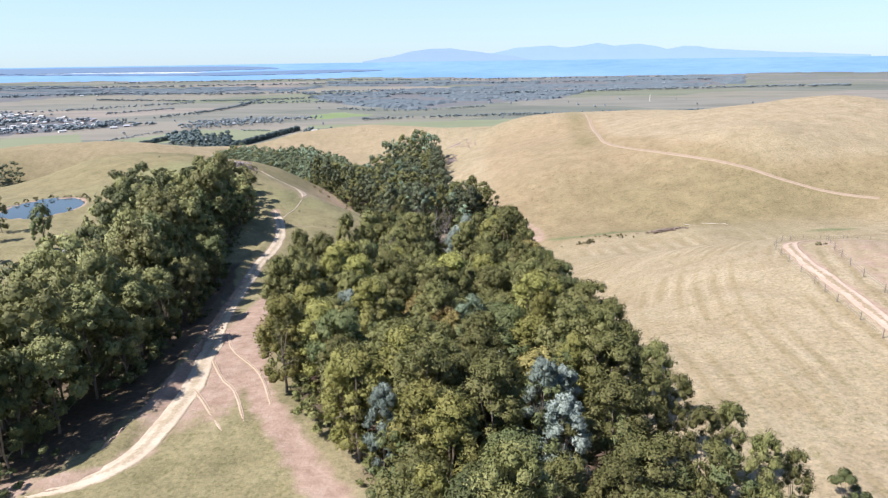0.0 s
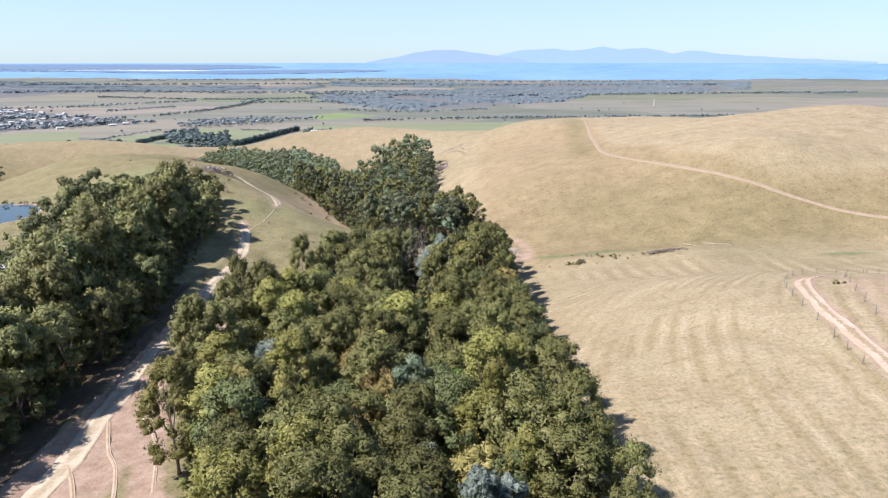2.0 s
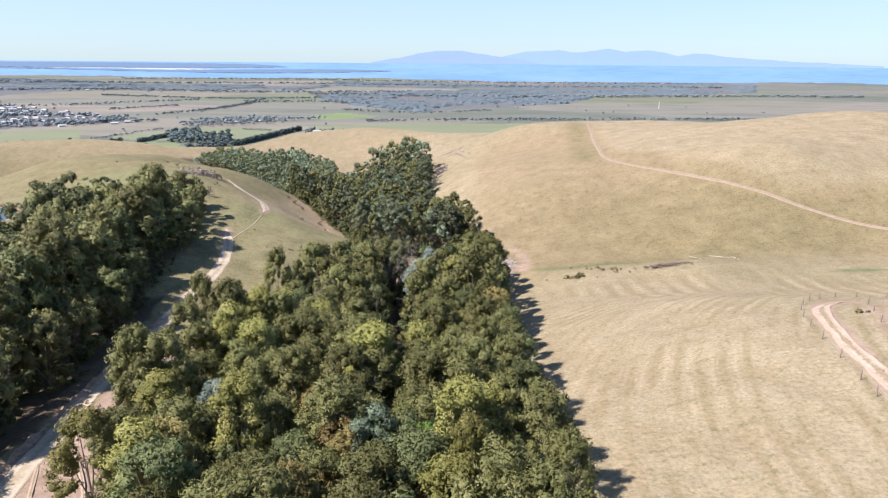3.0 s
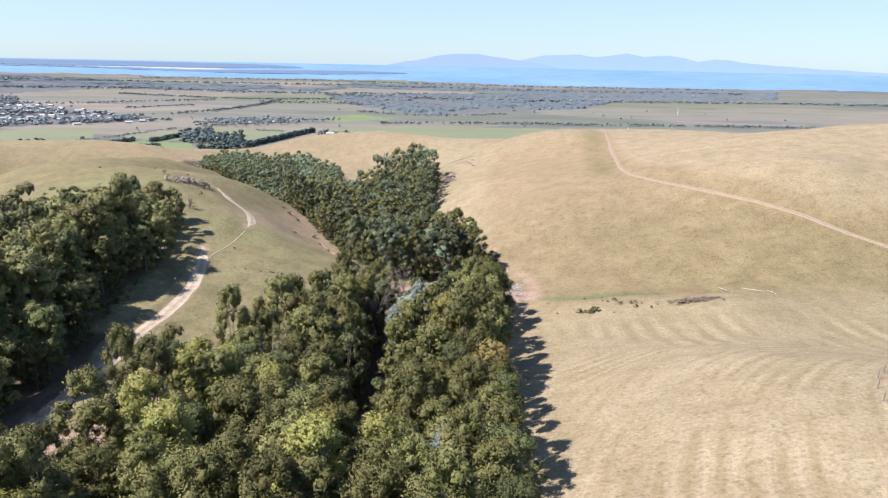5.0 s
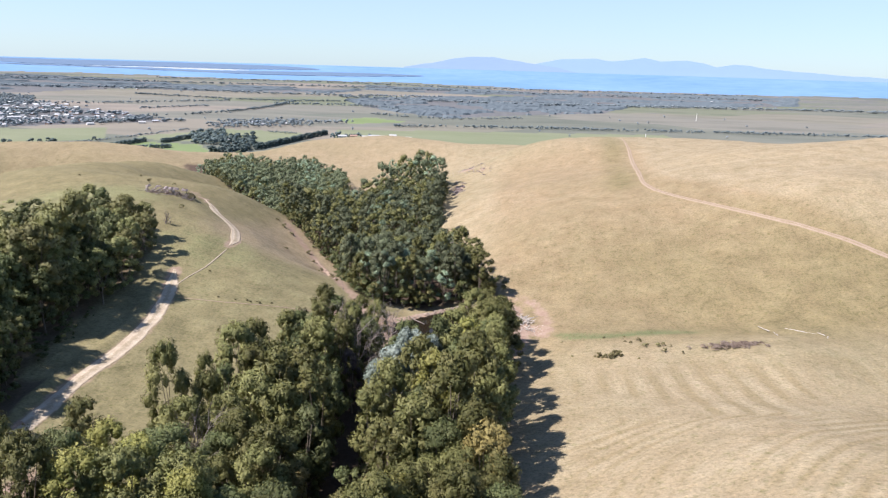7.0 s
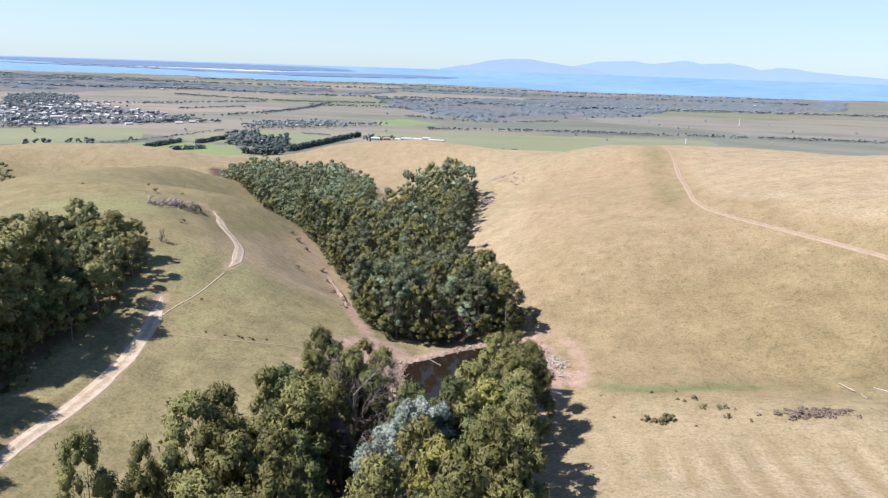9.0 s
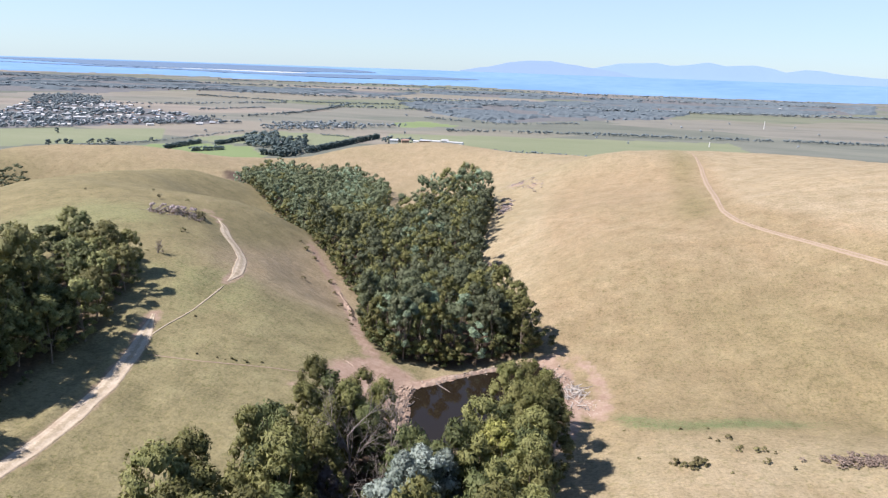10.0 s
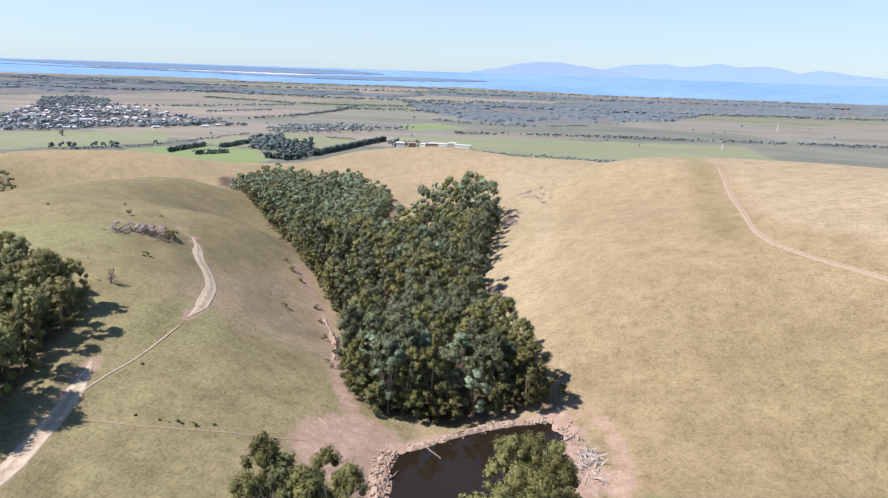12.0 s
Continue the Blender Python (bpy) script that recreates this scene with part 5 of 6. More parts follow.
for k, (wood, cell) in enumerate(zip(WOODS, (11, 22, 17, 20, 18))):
    canopy(wood, cell, 9.5, HAZED_CANOPY, 400 + 5 * k, "coastal scrub woodland on the plain, tinted with haze")
strips = [
    ([(-260, 1640), (-90, 1685), (85, 1725), (375, 1765), (745, 1815), (1200, 1850)], 6, 4, 0.75),
    ([(-850, 950), (-822, 980), (-813, 1014), (-785, 1069), (-737, 1119), (-701, 1235), (-665, 1411)], 6, 2, 0.3),
    ([(-860, 1525), (-898, 1651), (-808, 1822), (-761, 2039), (-757, 2231), (-780, 2479)], 6, 5, 0.8),
    ([(-1055, 1905), (-1007, 2002), (-936, 2090)], 6, 5, 0.7),
    ([(-488, 1417), (-454, 1410), (-421, 1404)], 5, 1.5, 0.35),
    ([(-1131, 1252), (-1071, 1274), (-1016, 1320)], 6, 8, 0.8),
    ([(-887, 1442), (-869, 1502), (-865, 1594)], 6, 9, 0.9),
    ([(-165, 1310), (-89, 1292), (-28, 1294), (52, 1276), (120, 1270)], 5, 1.5, 0.45),
    ([(-1400, 1240), (-1105, 1300), (-895, 1500), (-760, 1580)], 6, 9, 0.8),
    ([(-380, 2000), (-150, 1930), (60, 2050)], 9, 14, 0.7),
    ([(-1900, 1650), (-1560, 1500), (-1330, 1480), (-1120, 1380), (-900, 1500)], 7, 12, 1.2),
    ([(-1500, 1750), (-1200, 1640), (-1000, 1700)], 8, 12, 1.1),
    ([(-620, 1500), (-560, 1620), (-480, 1640), (-380, 1700)], 8, 12, 1.0),
    ([(-140, 1190), (-60, 1200), (30, 1190), (110, 1180)], 6, 5, 0.6),
    ([(-790, 2315), (-500, 2350), (-300, 2150)], 9, 14, 0.9),
    ([(-3300, 3000), (-2400, 2900), (-1700, 3100), (-1000, 3000), (-300, 3150)], 12, 26, 1.2),
    ([(-3600, 3900), (-2300, 3900), (-900, 4100), (300, 3950), (1500, 4100)], 14, 50, 1.3),
    ([(-700, 2900), (100, 2800), (900, 3000), (1800, 3150)], 12, 22, 1.1),
    ([(-2500, 4700), (-1200, 4900), (0, 4600), (1600, 4700)], 16, 60, 1.3),
    ([(-1500, 2650), (-900, 2500), (-500, 2700)], 10, 8, 0.7),
    ([(-1700, 2000), (-1300, 2050), (-1000, 2400)], 9, 14, 0.8),
]
crowns = [crown_mesh("crown", 261 + q, 9.0, 4.2, 4, 0, 1.0, LEAF["scrub_hazed"], "round", 0.2, 1.0, (0.4, 0.66), 1)[0] for q in range(6)]
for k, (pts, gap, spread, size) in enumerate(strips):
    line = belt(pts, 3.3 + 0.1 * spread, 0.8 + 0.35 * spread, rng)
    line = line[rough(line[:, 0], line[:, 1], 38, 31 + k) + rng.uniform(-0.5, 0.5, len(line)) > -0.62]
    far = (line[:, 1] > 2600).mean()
    woodland("hedgerow", crowns, LEAF["scrub_hazed"], places_on(line, rng, (0.6 * size + 0.2 + 0.6 * far, 1.2 * size + 0.4 + 1.1 * far), (0.55 * size + 0.2, 1.2 * size + 0.3), 1.0), "dark row of trees along a field edge")
dark_crowns = [crown_mesh("crown", 281 + q, 11.0, 4.2, 6, 14, 1.0, LEAF["pine"], "round", 0.2, 1.0, (0.4, 0.62), 1)[0] for q in range(4)]
for pts, size in (([(-645, 1090), (-641, 1139), (-637, 1185)], 0.8), ([(-590, 1085), (-572, 1102), (-556, 1122)], 0.8), ([(-601, 1180), (-593, 1228), (-590, 1275)], 0.8), ([(-412, 1140), (-396, 1231), (-383, 1324), (-366, 1420)], 1.0), ([(-470, 1090), (-432, 1085), (-415, 1100)], 1.0)):
    woodland("windbreak", dark_crowns, LEAF["pine"], places_on(belt(pts, 2.2, 1.6, rng), rng, (0.9, 1.3), (0.75 * size, 1.15 * size), 1.0), "dense dark pine windbreak beside green paddocks")
for grove in ([(-552, 1192), (-619, 1334), (-574, 1383), (-499, 1218), (-505, 1162)], [(-487, 1170), (-529, 1271), (-507, 1314), (-483, 1326), (-438, 1211), (-413, 1095), (-432, 1072)]):
    woodland("farm_grove", pine_sprays, LEAF["pine"], places_on(scatter(grove, 13, rng, 0.5), rng, (1.0, 1.7), (0.7, 1.25), 1.5), "dark trees sheltering a farmhouse")
woodland("roadside_trees", crowns, LEAF["scrub_hazed"], places_on(scatter([(-639, 1439), (-679, 1535), (-664, 1646), (-568, 1707), (-458, 1667), (-439, 1581), (-543, 1493)], 17, rng, 0.5), rng, (0.8, 1.5), (0.6, 1.3)), "trees round a few roadside houses")
woodland("town_trees", crowns, LEAF["scrub_hazed"], places_on([q for q in scatter(TOWN, 19, rng, 0.5) if rough(q[0], q[1], 70, 5) > -0.05], rng, (0.8, 1.7), (0.5, 1.15)), "leafy gardens between the houses of a small town")
woodland("scrub_wood", crowns, LEAF["scrub_hazed"], places_on(scatter([(-1612, 1867), (-1850, 2166), (-1821, 2312), (-1604, 2217), (-1427, 1957), (-1476, 1846)], 17, rng, 0.5), rng, (0.9, 1.6), (0.8, 1.5)), "dark belt of tall trees beside a small town")
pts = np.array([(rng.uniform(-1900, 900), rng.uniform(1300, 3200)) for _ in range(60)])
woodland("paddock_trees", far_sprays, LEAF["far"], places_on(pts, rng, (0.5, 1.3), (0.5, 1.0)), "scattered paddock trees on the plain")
singles = np.array([(-829, 1045), (-838, 1058), (-822, 1062), (-812, 1066), (-801, 1062), (-795, 1058), (-782, 1085), (-790, 1102), (-774, 1100), (-765, 1108), (-755, 1104), (-748, 1100), (-714, 1158), (-955, 1215)])
woodland("paddock_trees", pine_sprays, LEAF["pine"], places_on(singles, rng, (0.9, 1.3), (0.8, 1.1)), "dark spreading trees on a field edge")

# ---- houses ----
WALL_WHITE = plain_material("white_wall", (0.48, 0.47, 0.44), (0.64, 0.62, 0.59), 0.4, 0.8)
WALL_BRICK = plain_material("brown_brick_wall", (0.26, 0.17, 0.12), (0.36, 0.25, 0.19), 0.6, 0.85)
ROOF_GREY = plain_material("grey_metal_roof", (0.32, 0.33, 0.35), (0.46, 0.47, 0.49), 0.3, 0.5, 0, 0.2)
ROOF_PALE = plain_material("pale_metal_roof", (0.36, 0.36, 0.36), (0.50, 0.50, 0.49), 0.3, 0.5, 0, 0.2)
ROOF_RED = plain_material("terracotta_roof", (0.24, 0.15, 0.12), (0.33, 0.22, 0.18), 0.5, 0.8)
PANE = plain_material("dark_window_glass", (0.02, 0.025, 0.03), (0.04, 0.05, 0.06), 1.0, 0.1, 0, 0, 0.5)


def box(bm, x0, y0, z0, x1, y1, z1):
    bmesh.ops.create_cube(bm, size=1, matrix=Matrix.LocRotScale(((x0 + x1) / 2, (y0 + y1) / 2, (z0 + z1) / 2), None, (x1 - x0, y1 - y0, z1 - z0)))


def house(length, width, eaves, rise, wall, roof, label, panes=3, group="", foot=1.5):
    root = tagged(new("house"), label, "house", group)
    bm = bmesh.new()
    box(bm, -length / 2, -width / 2, -foot, length / 2, width / 2, eaves)
    part("wall", bm, wall, root)
    bm = bmesh.new()
    o, t = 0.5, 0.18
    prof = [(-width / 2 - o, eaves - 0.1), (0, eaves + rise), (width / 2 + o, eaves - 0.1), (width / 2 + o, eaves - 0.1 - t), (0, eaves + rise - t), (-width / 2 - o, eaves - 0.1 - t)]
    ends = [[bm.verts.new((s * (length / 2 + o), y, z)) for y, z in prof] for s in (-1, 1)]
    for i in range(6):
        bm.faces.new((ends[0][i], ends[1][i], ends[1][(i + 1) % 6], ends[0][(i + 1) % 6]))
    for e in ends:
        bm.faces.new((e[0], e[1], e[4], e[5]))
        bm.faces.new((e[1], e[2], e[3], e[4]))
    for s, e in zip((-1, 1), ends):
        g = [bm.verts.new((s * (length / 2 - 0.02), y, z)) for y, z in ((-width / 2, eaves - 0.1), (0, eaves + rise - t), (width / 2, eaves - 0.1))]
        bm.faces.new(g)
    bmesh.ops.recalc_face_normals(bm, faces=bm.faces)
    part("roof", bm, roof, root)
    for k in range(panes):
        x = (k + 0.5) / panes * length - length / 2
        bm = bmesh.new()
        box(bm, x - 0.8, -width / 2 - 0.06, 0.9, x + 0.8, -width / 2 + 0.05, 2.1)
        part("window", bm, PANE, root)
    return root


def set_down(ob, x, y, turn, dz=0.0):
    p = squash(np.array([x, y, float(land(x, y)) + dz]))
    f = np.hypot(p[0] - CENTRE[0], p[1] - CENTRE[1]) / np.hypot(x - CENTRE[0], y - CENTRE[1])
    return Matrix.LocRotScale(Vector(p), Euler((0, 0, radians(turn))), (f, f, f))


farm_houses = [
    (-306, 1322, 16, 9, 3.2, 2.2, WALL_WHITE, ROOF_GREY, 8, "white farmhouse with a grey roof among dark trees"),
    (-286, 1330, 14, 8, 3.2, 2.2, WALL_BRICK, ROOF_RED, 25, "brick farmhouse with a terracotta roof among dark trees"),
    (-262, 1326, 12, 8, 3.0, 1.8, WALL_WHITE, ROOF_PALE, -12, "small white farm cottage on the plain"),
    (-243, 1318, 20, 9, 6.0, 1.8, WALL_BRICK, ROOF_GREY, 5, "tall grey farm building with open bays"),
    (-222, 1318, 17, 9, 6.0, 1.6, WALL_WHITE, ROOF_PALE, -6, "white farm building with a pale roof"),
    (-205, 1316, 13, 9, 8.5, 1.8, WALL_WHITE, ROOF_PALE, 12, "tall white farm building with a pale roof"),
    (-183, 1306, 30, 10, 7.0, 1.2, WALL_WHITE, ROOF_PALE, -4, "long low white farm shed with a row of dark openings"),
]
for x, y, a, b, e, r, w, f, turn, label in farm_houses:
    h = house(a, b, e, r, w, f, label, 5, "", 8.0)
    h.matrix_basis = set_down(h, x, y, turn, 6.0)
woodland("garden_trees", pine_sprays, LEAF["pine"], places_on(np.array([(-328, 1330), (-322, 1334), (-316, 1338), (-304, 1344), (-296, 1346), (-288, 1345), (-280, 1342), (-272, 1334), (-252, 1322)]), rng, (1.0, 1.5), (1.1, 1.6), 0.6), "dark garden trees round a farmstead")
town_kinds = [
    house(15, 9, 3.2, 2.2, WALL_WHITE, ROOF_PALE, "white house with a pale metal roof in a small town", 3, "houses of the town"),
    house(13, 8, 3.0, 2.4, WALL_BRICK, ROOF_GREY, "brick house with a grey roof in a small town", 3, "houses of the town"),
    house(14, 9, 3.0, 2.4, WALL_WHITE, ROOF_RED, "white house with a terracotta roof in a small town", 3, "houses of the town"),
    house(26, 13, 4.5, 2.0, WALL_WHITE, ROOF_PALE, "large pale shed in a small town", 3, "houses of the town"),
]
lots = scatter(TOWN, 48, rng, 0.42)
lots = np.vstack([lots, [(-560, 1560), (-600, 1600), (-520, 1600), (-500, 1230), (-1850, 3000), (-1780, 3020), (-1700, 3010), (-900, 1430), (-820, 1500), (430, 3120), (1100, 3700), (-1150, 1480)]])
first = set()
for x, y in lots:
    k = town_kinds[rng.choice(4, p=[0.42, 0.44, 0.05, 0.09])]
    m = set_down(k, x, y, rng.uniform(0, 180))
    if k in first:
        base = k.scale.copy()
        k.scale = (1, 1, 1)
        copy_thing(k, m)
        k.scale = base
    else:
        first.add(k)
        k.matrix_basis = m

# ---- fences, dead wood, scrub ----
POST_WOOD = plain_material("grey_fence_wood", (0.12, 0.10, 0.085), (0.22, 0.19, 0.16), 2.0, 0.9, 0.01)
WIRE = plain_material("fence_wire", (0.35, 0.35, 0.36), (0.5, 0.5, 0.5), 3.0, 0.45, 0, 0.8)
SHRUB_DARK = leaf_material("dark_scrub_leaves", (0.1, 0.092, 0.04), (0.165, 0.15, 0.07), (0.23, 0.21, 0.105))
SCRUB_BROWN = plain_material("dead_brown_scrub", (0.15, 0.10, 0.075), (0.27, 0.20, 0.15), 1.2, 0.95, 0.05)
STONE = plain_material("pale_field_stone", (0.24, 0.19, 0.15), (0.40, 0.34, 0.28), 0.8, 0.9, 0.05)
LEAF["scrub"] = SHRUB_DARK
LEAF["mat"] = leaf_material("dead_scrub_mat", (0.12, 0.085, 0.07), (0.19, 0.14, 0.115), (0.26, 0.2, 0.165))
LEAF["lilac"] = leaf_material("faded_lilac_scrub", (0.22, 0.175, 0.175), (0.29, 0.235, 0.235), (0.36, 0.3, 0.3))


def fence(line, gap, label):
    """A wire fence: split posts and three strands."""
    root = tagged(new("wire_fence"), label, "fence")
    pts = along(line, gap)
    heads = []
    post_v, post_f = tube([(0, 0, -0.4), (0.01, 0, 0.5), (0.0, 0.01, 1.18), (0, 0, 1.22)], [0.06, 0.056, 0.05, 0.015], 6)
    post_me = raw_mesh("post", post_v, post_f, POST_WOOD, True)
    for x, y in pts:
        z = float(land(x, y))
        p = under("post", post_me, root)
        p.matrix_basis = pose(x, y, z, random.uniform(-4, 4), random.uniform(-4, 4), random.uniform(0, 90))
        heads.append((x, y, z))
    for h in (0.35, 0.7, 1.05):
        v, f = tube([(x, y, z + h) for x, y, z in heads], [0.006] * len(heads), 4)
        under("wire", raw_mesh("wire", v, f, WIRE, True), root)
    return root


fence([(50.3, 60.7), (52.3, 77.2), (53.8, 90.3), (56.1, 100.2), (59.4, 109.5), (63.6, 117.5), (74.1, 125.9)], 6.0, "grey wire fence beside a dirt track")
fence([(45.6, 72), (46.2, 83), (46.8, 90), (48.4, 101), (50.5, 110), (54, 117), (59, 122), (66, 124.5), (76, 125)], 6.5, "grey wire fence across a dry paddock")


def rail_fence():
    root = tagged(new("rail_fence"), "short weathered wooden rail fence by the trees", "fence")
    a, b = np.array([-57.5, 58.5]), np.array([-50.5, 60.5])
    for k in range(4):
        x, y = a + (b - a) * k / 3
        v, f = tube([(0, 0, -0.4), (0, 0, 0.6), (0, 0, 1.2), (0, 0, 1.22)], [0.1, 0.09, 0.085, 0.03], 7)
        p = under("post", raw_mesh("post", v, f, POST_WOOD, True), root)
        p.location = (x, y, float(land(x, y)))
    for h in (0.55, 1.0):
        ends = [(*q, float(land(*q)) + h) for q in (a - 0.2, (a + b) / 2, b + (b - a) * 0.03)]
        v, f = tube(ends, [0.06, 0.055, 0.05], 6)
        under("rail", raw_mesh("rail", v, f, POST_WOOD, True), root)
    return root


rail_fence()


def branchy(rng, height, spread, forks, thick):
    """A bare, forking trunk with its twigs."""
    bits = []

    def grow(start, way, length, radius, depth):
        n = 5
        pts = [np.array(start, float)]
        w = np.array(way, float)
        for _ in range(n - 1):
            w = w + rng.normal(0, 0.16, 3)
            w /= np.linalg.norm(w)
            pts.append(pts[-1] + w * length / (n - 1))
        bits.append(tube(pts, np.linspace(radius, radius * 0.45, n), 5 if depth < 2 else 4))
        if depth < 3:
            for _ in range(forks):
                k = rng.integers(1, n)
                turn = w + rng.normal(0, spread, 3) + [0, 0, 0.15]
                grow(pts[k], turn / np.linalg.norm(turn), length * rng.uniform(0.45, 0.7), radius * 0.42, depth + 1)

    grow((0, 0, -0.3), (0, 0, 1), height, thick, 0)
    return joined(bits)


def dead_tree(x, y, seed, height, label):
    g = np.random.default_rng(seed)
    v, f = branchy(g, height, 0.55, 6, 0.2)
    root = tagged(new("dead_tree"), label, "tree")
    root.location = (x, y, float(land(x, y)))
    under("trunk", raw_mesh("trunk", v, f, DEADWOOD, True), root)
    return root


for k, (x, y, h) in enumerate([(-14, 166, 10.5), (-11.5, 170, 9.5), (-24, 126, 8.5), (-95, 176, 9), (-79.5, 226, 2.6), (-4, 142, 10), (-9, 160, 10)]):
    dead_tree(x, y, 200 + k, h, "bare grey dead tree with fine branches")


def brush_pile(x, y, seed, rx, ry, rise, count, label, wood=None):
    """Felled trunks and branches heaped up."""
    g = np.random.default_rng(seed)
    root = tagged(new("brush_pile"), label, "brush pile")
    z0 = float(land(x, y))
    root.location = (x, y, z0)
    for k in range(count):
        a, q = g.uniform(0, 6.28), math.sqrt(g.uniform(0, 1))
        px, py = rx * q * math.cos(a), ry * q * math.sin(a)
        top = rise * (1 - q) + 0.2
        way = np.array([g.normal(), g.normal(), g.uniform(-0.1, 0.55)])
        way /= np.linalg.norm(way)
        ln = g.uniform(1.0, 3.4)
        p0 = np.array([px, py, float(land(x + px, y + py)) - z0 + g.uniform(0, top)])
        mid = p0 + way * ln / 2 + g.normal(0, 0.15, 3)
        v, f = tube([p0, mid, p0 + way * ln + [0, 0, -0.2]], np.array([1, 0.75, 0.3]) * g.uniform(0.03, 0.13), 5)
        under("branch", raw_mesh("branch", v, f, wood or (DEADWOOD if k % 4 else SCRUB_BROWN), True), root)
    return root


brush_pile(-94.5, 261.3, 1, 5.5, 3.6, 1.7, 220, "heap of felled grey branches beside the track")
brush_pile(-98.5, 254.9, 2, 3.0, 2.2, 0.9, 110, "low heap of felled grey branches on the grass")
brush_pile(16.5, 209, 3, 2.0, 4.6, 0.3, 60, "pale driftwood branches strewn below the dam", PALE_WOOD)


def log(x, y, turn, length, radius, seed, label, mat=DEADWOOD):
    g = np.random.default_rng(seed)
    n = 7
    t = np.linspace(-0.5, 0.5, n) * length
    c, s = math.cos(radians(turn)), math.sin(radians(turn))
    xs, ys = x + t * c + g.normal(0, 0.08, n), y + t * s + g.normal(0, 0.08, n)
    floor_ = np.where(basin(xs, ys, DAM) < 1.1, np.maximum(land(xs, ys), DAM[4]), land(xs, ys))
    pts = np.stack([xs, ys, floor_ + radius * 0.7], -1)
    v, f = tube(pts, radius * np.linspace(1.1, 0.55, n), 7)
    return tagged(new("fallen_log", raw_mesh("fallen_log", v, f, mat, True)), label, "log")


for k, (x, y, turn, ln, r) in enumerate([(12, 215, 40, 5, 0.2), (15.5, 211.5, 120, 4, 0.16), (17.5, 213, 20, 4.5, 0.15), (-8.8, 207.0, -42, 5.5, 0.12), (18.5, 206, 100, 3, 0.15), (-13, 199, 70, 3, 0.14)]):
    log(x, y, turn, ln, r, 300 + k, "bleached fallen log on bare soil")
for k, (x, y, turn, ln, r) in enumerate([(66.4, 199.5, 96, 4.5, 0.09), (66.8, 194.5, 80, 3.5, 0.08), (71.8, 197.4, 122, 4.2, 0.1), (75.4, 194.2, 100, 2.6, 0.09), (75.6, 191.8, 60, 2.2, 0.08), (73.6, 195.0, 130, 2.4, 0.07)]):
    log(x, y, turn, ln, r, 320 + k, "thin pale fallen branch on a dry slope", PALE_WOOD)


def bush_kind(name, seed, height, radius, leaf, label, group, cards=420):
    crown, cs = crown_mesh("foliage", seed, height, radius, 9, cards, 0.13, LEAF[leaf], "bush")
    root = tagged(new(name), label, "bush", group)
    under("stem", trunk_mesh("stem", seed, height * 0.7, 0.05, cs, BARK), root)
    under("foliage", crown, root)
    return root


def thicket(kind, points, rng, scale, sink=0.42):
    plant([kind], [1], points, rng, scale, sink)


g = np.random.default_rng(77)
scrub = bush_kind("bush", 81, 1.3, 1.0, "scrub", "low dark bush in dry grass", "bushes of the gully")
gully_pts = [(32.7, 195.8), (37.0, 196.5), (39.2, 192.6), (36.4, 192.1), (37.3, 191.0), (39.3, 187.8), (40.1, 189.1), (41.9, 187.7), (42.9, 187.7), (44.2, 187.2), (25.1, 186.0), (36.9, 180.9), (24.0, 196.2), (27.5, 195.4), (26.6, 195.9), (21.1, 188.9), (27.7, 188.0), (45.2, 182.3), (42.2, 184.0)]
thicket(scrub, gully_pts, g, (0.35, 0.75))
thicket(scrub, [(29.9, 183.6), (30.9, 182.8), (32.9, 183.5), (33.6, 183.0), (32.1, 182.2)], g, (0.8, 1.15))
rush = bush_kind("rush_tussock", 82, 0.9, 0.6, "scrub", "dark rush tussock in short grass", "rush tussocks on the slope")
thicket(rush, [(-50.5, 192.6), (-47, 193.2), (-45.6, 193.4), (-44.8, 194.2), (-44, 194.0), (-42.8, 195), (-42, 194.4), (-40, 196), (-33, 198), (-58, 205)], g, (0.45, 0.85))
flank = bush_kind("bush", 83, 1.6, 1.2, "scrub", "dark shrub on the hill flank", "bushes of the hill flank")
thicket(flank, [(-42, 252), (-46, 256), (-39, 244), (-52, 268), (-56, 276), (-66, 288), (-70, 292), (-36, 232), (-34, 229), (-74, 296), (-60, 264), (-82, 226), (-106, 282), (-112, 277), (-121, 287), (-134, 272), (-95, 272), (-84, 244)], g, (0.5, 1.2))
thicket(scrub, [(57.6, 109.6), (58.6, 109.2)], g, (0.5, 0.8))
thicket(flank, [(-139.5 + 12.2 * math.sin(radians(a)), 200 + 15.8 * math.cos(radians(a))) for a in (-75, -62, -50, -41, -30, -22, -12, -4, 7, 15, 26, 38, 50, 62, 110, 140)], g, (0.5, 1.15), 0.4)
near_bush = bush_kind("bush", 84, 3.2, 2.4, "deep", "rounded green bush in dry pasture", "bushes of the paddock", 1900)
thicket(near_bush, [(26.5, 45), (29.5, 42), (-24, 114.5), (-37, 131)], g, (0.8, 1.2))


def boulder(seed, size):
    bm = bmesh.new()
    bmesh.ops.create_icosphere(bm, subdivisions=2, radius=size)
    g2 = random.Random(seed)
    for v in bm.verts:
        v.co *= 0.8 + 0.35 * noise.noise(v.co * (1.3 / size) + Vector((seed, 0, 0))) + g2.uniform(-0.05, 0.05)
        v.co.z *= 0.6
    me = bpy.data.meshes.new("stone")
    bm.to_mesh(me)
    bm.free()
    me.materials.append(STONE)
    return me


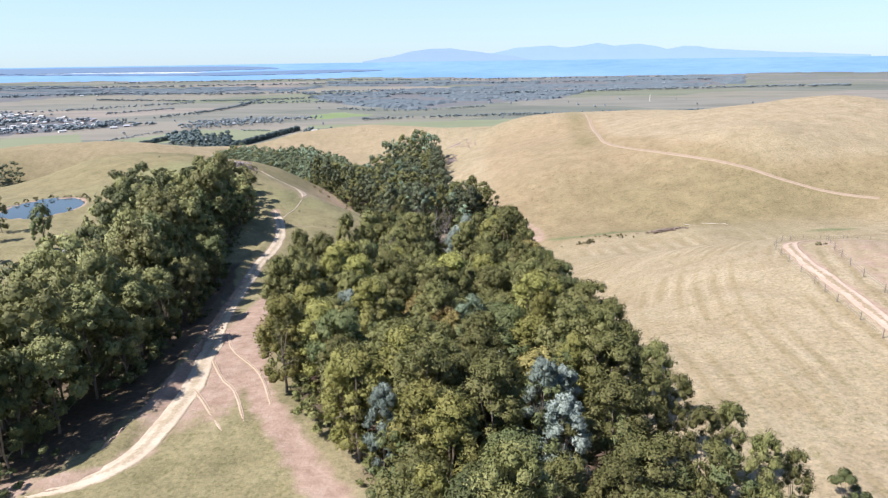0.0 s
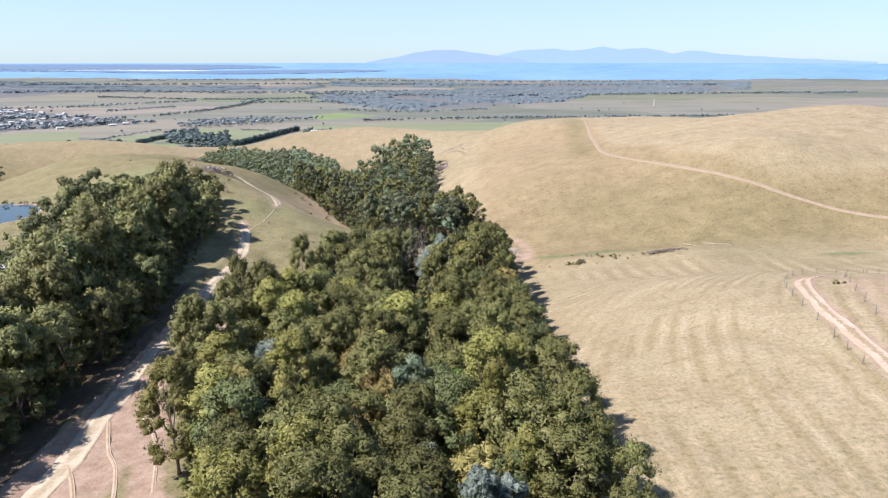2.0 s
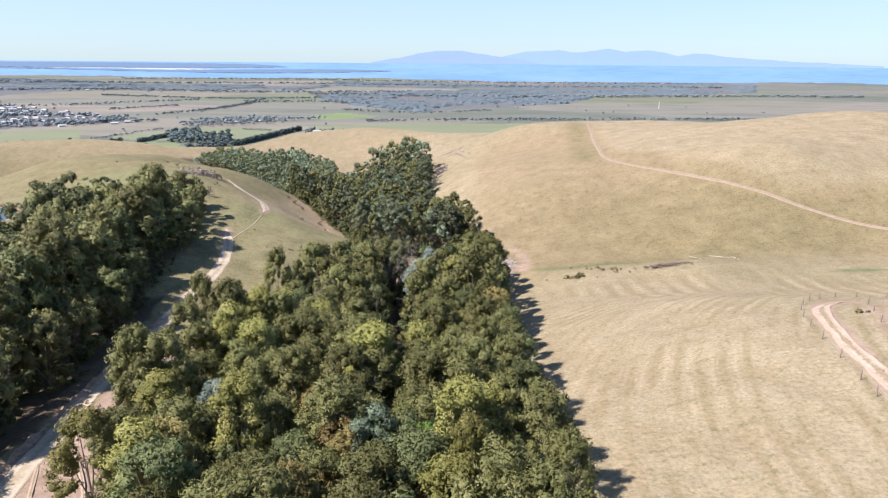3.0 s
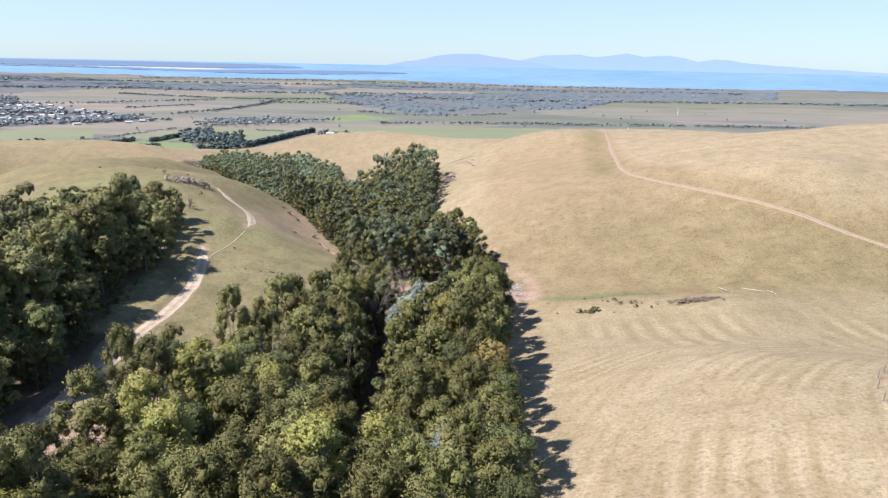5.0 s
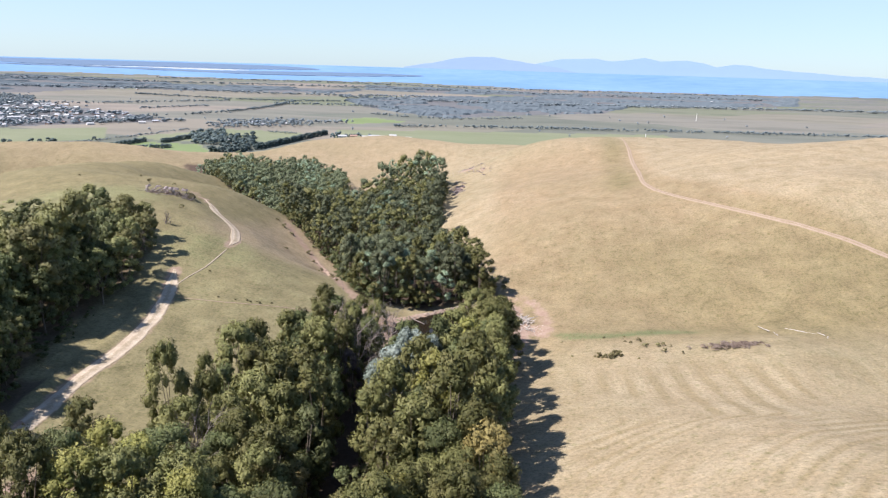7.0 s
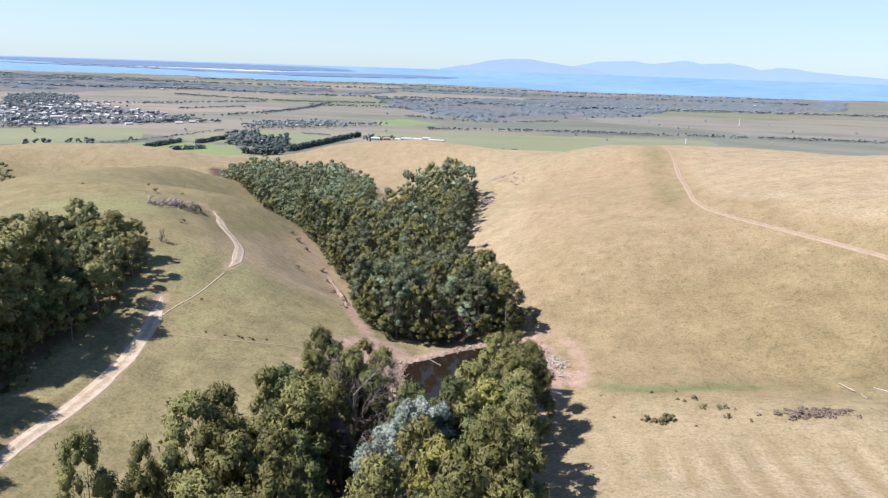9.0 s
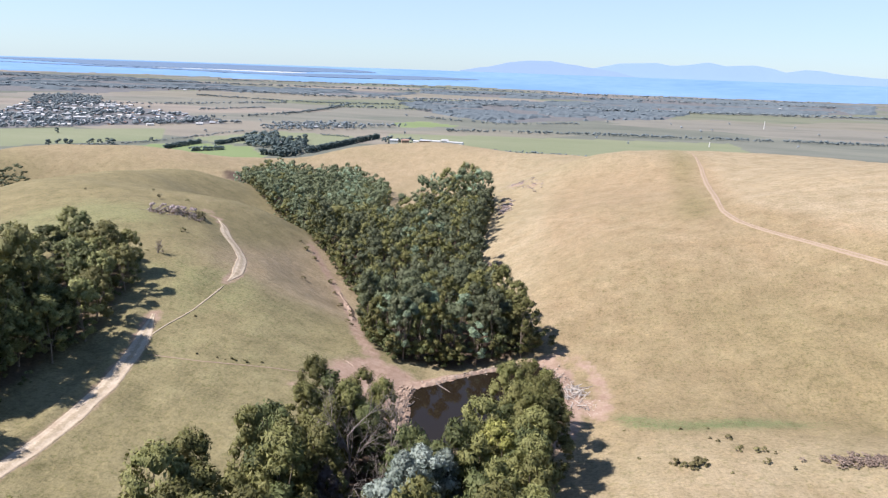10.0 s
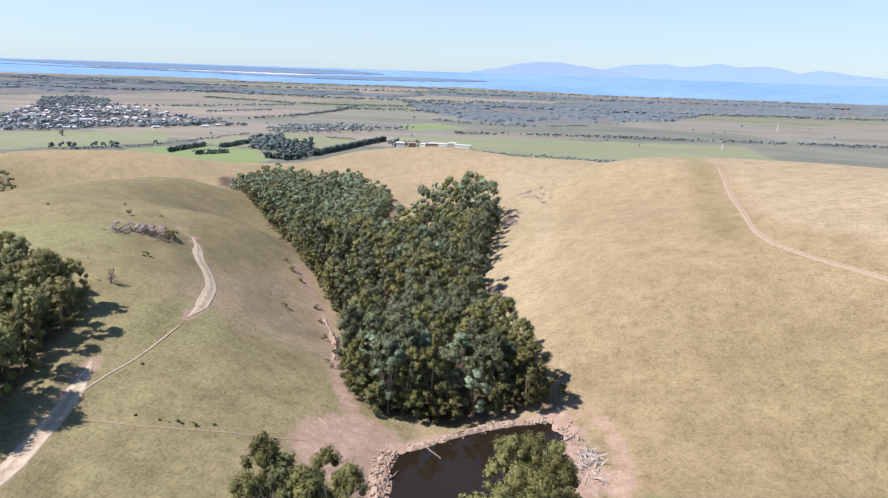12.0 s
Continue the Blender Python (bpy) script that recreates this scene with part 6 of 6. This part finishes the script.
mauve = [crown_mesh("foliage", 97 + q, 1.0, 1.3, 6, 150, 0.16, LEAF["lilac"], "bush", ball=1)[0] for q in range(3)]
patches = np.vstack([np.array([x, y]) + g.normal(0, 1, (m, 2)) * [w, v] for x, y, w, v, m in ((-9.7, 417.6, 4.5, 6, 70), (-1, 404, 3, 4, 26), (-10.8, 376, 1.8, 6, 34), (-11, 366, 1.6, 4, 22), (-7, 287.7, 1.5, 4, 12), (-5, 264, 1.5, 5, 14))])
woodland("dry_scrub", mauve, LEAF["lilac"], places_on(patches, g, (0.9, 1.9), (0.15, 0.32), 0.05), "patches of dry mauve scrub on the hillside")
heap = [crown_mesh("foliage", 85 + q, 1.6, 1.3, 7, 260, 0.14, LEAF["lilac"], "bush", ball=1)[0] for q in range(2)]
woodland("dry_scrub", heap, LEAF["lilac"], places_on(np.array([(-95, 262.5), (-97.3, 261.5), (-93, 264), (-99.5, 259.5), (-101.5, 257.5), (-97.5, 264), (-96, 259.5)]), g, (1.2, 2.0), (1.2, 1.9), 0.05), "grey-mauve brambles grown over the felled branches")
brown = [crown_mesh("foliage", 185 + q, 0.9, 0.9, 6, 160, 0.12, LEAF["mat"], "bush", ball=1)[0] for q in range(2)]
woodland("dry_scrub", brown, LEAF["mat"], places_on(np.array([55.1, 183.9]) + g.normal(0, 1, (70, 2)) * [2.6, 0.8], g, (0.7, 1.3), (0.3, 0.65), 0.05), "low reddish-brown mat of dead scrub in dry grass")
thicket(flank, [(-92, 265), (-90.6, 264), (-93, 266.5)], g, (1.3, 1.7))


def rubble(name, points, spread, count, sizes, label, mat):
    """Broken clods and stones strewn along a line, as one mass."""
    line = along(points, 0.4)
    vs, fs, at = [], [], 0
    bv, bf = BALLS[2]
    for k in range(count):
        x, y = line[g.integers(len(line))] + g.normal(0, spread, 2)
        r = g.uniform(*sizes)
        v = bv * (0.75 + 0.3 * np.sin(bv @ g.normal(size=3) * 2.5 + k)[:, None] + g.uniform(-0.08, 0.08, (len(bv), 1))) * r * [1, g.uniform(0.6, 1.2), g.uniform(0.5, 0.9)]
        z = max(float(land(x, y)), DAM[4] - 0.1 if basin(x, y, DAM) < 1.05 else -999) + g.uniform(0, 0.5) * r
        vs.append(v + [x, y, z + 0.15])
        fs.append(bf + at)
        at += len(v)
    me = raw_mesh(name, np.vstack(vs), np.vstack(fs), mat, False)
    return tagged(new(name, me), label, "rubble", kind="stuff")


rubble("rubble", [(-11.5, 187), (-13.4, 193), (-15.2, 199.5), (-14.8, 204.5)], 0.75, 420, (0.1, 0.4), "clods and stones piled along a dam's bank", BANK_SOIL)
rubble("rubble", [(-13.4, 205.8), (-10, 209), (-6, 212.3), (-1.7, 215.6), (3, 218.4), (9.5, 221)], 0.6, 170, (0.06, 0.24), "stones along the pale shore of a dam", STONE)
rubble("rubble", [(12, 219), (14.5, 215), (17.5, 209.5), (20.3, 203)], 0.9, 190, (0.06, 0.26), "pale stones of a washed-out spillway", STONE)
rubble("rubble", [(-41.5, 58), (-41.4, 68), (-43, 82), (-46, 97), (-50, 117)], 0.8, 110, (0.08, 0.3), "clods along a cut bank beside the track", BANK_SOIL)
stones = [boulder(k, 0.35) for k in range(4)]
for k in range(36):
    if k < 24:
        t = g.uniform(0, 1)
        line = along([(9, 219), (13.5, 214), (17, 208), (20.5, 203)], 0.5)
        x, y = line[int(t * (len(line) - 1))] + g.normal(0, 1.0, 2)
    else:
        x, y = np.array([-20, 200]) + g.normal(0, 1, 2) * [4, 4]
    s = g.uniform(0.25, 0.75)
    ob = tagged(new("stone", stones[k % 4]), "pale stone on washed-out soil", "stone", "stones round the dam")
    ob.matrix_basis = Matrix.LocRotScale((x, y, float(land(x, y)) + 0.05), Euler((0, 0, g.uniform(0, 6))), (s, s * g.uniform(0.7, 1.2), s))


def shed(x, y, turn):
    """A small dark hut with a skillion roof."""
    root = tagged(new("hut"), "small dark hut in a clearing among gum trees", "hut")
    bm = bmesh.new()
    box(bm, -1.7, -1.3, -0.4, 1.7, 1.3, 2.1)
    part("wall", bm, PANE, root)
    bm = bmesh.new()
    box(bm, -2.0, -1.6, 2.1, 2.0, 1.6, 2.22)
    part("roof", bm, ROOF_GREY, root)
    bm = bmesh.new()
    box(bm, -0.4, -1.36, -0.2, 0.45, -1.28, 1.8)
    part("door", bm, POST_WOOD, root)
    root.matrix_basis = pose(x, y, float(land(x, y)), 0, 0, turn)


shed(-98, 146, 15)


def mast(x, y, height, label):
    """A white tapering tower on the plain."""
    root = tagged(new("mast"), label, "mast")
    z = float(land(x, y))
    root.location = tuple(squash(np.array([x, y, z])))
    v, f = tube([(0, 0, -2), (0, 0, height * 0.5), (0, 0, height)], [1.3, 1.1, 0.7], 10)
    under("tower", raw_mesh("tower", v, f, WALL_WHITE, True), root)
    v, f = tube([(0, 0, height), (0, 0, height + 1.2), (0, 0, height + 1.6)], [1.0, 1.0, 0.3], 10)
    under("cap", raw_mesh("cap", v, f, WALL_WHITE, True), root)


mast(617, 2223, 22, "white tower standing in a dry paddock")
mast(332, 1593, 9, "short white tower beside a hedgerow")
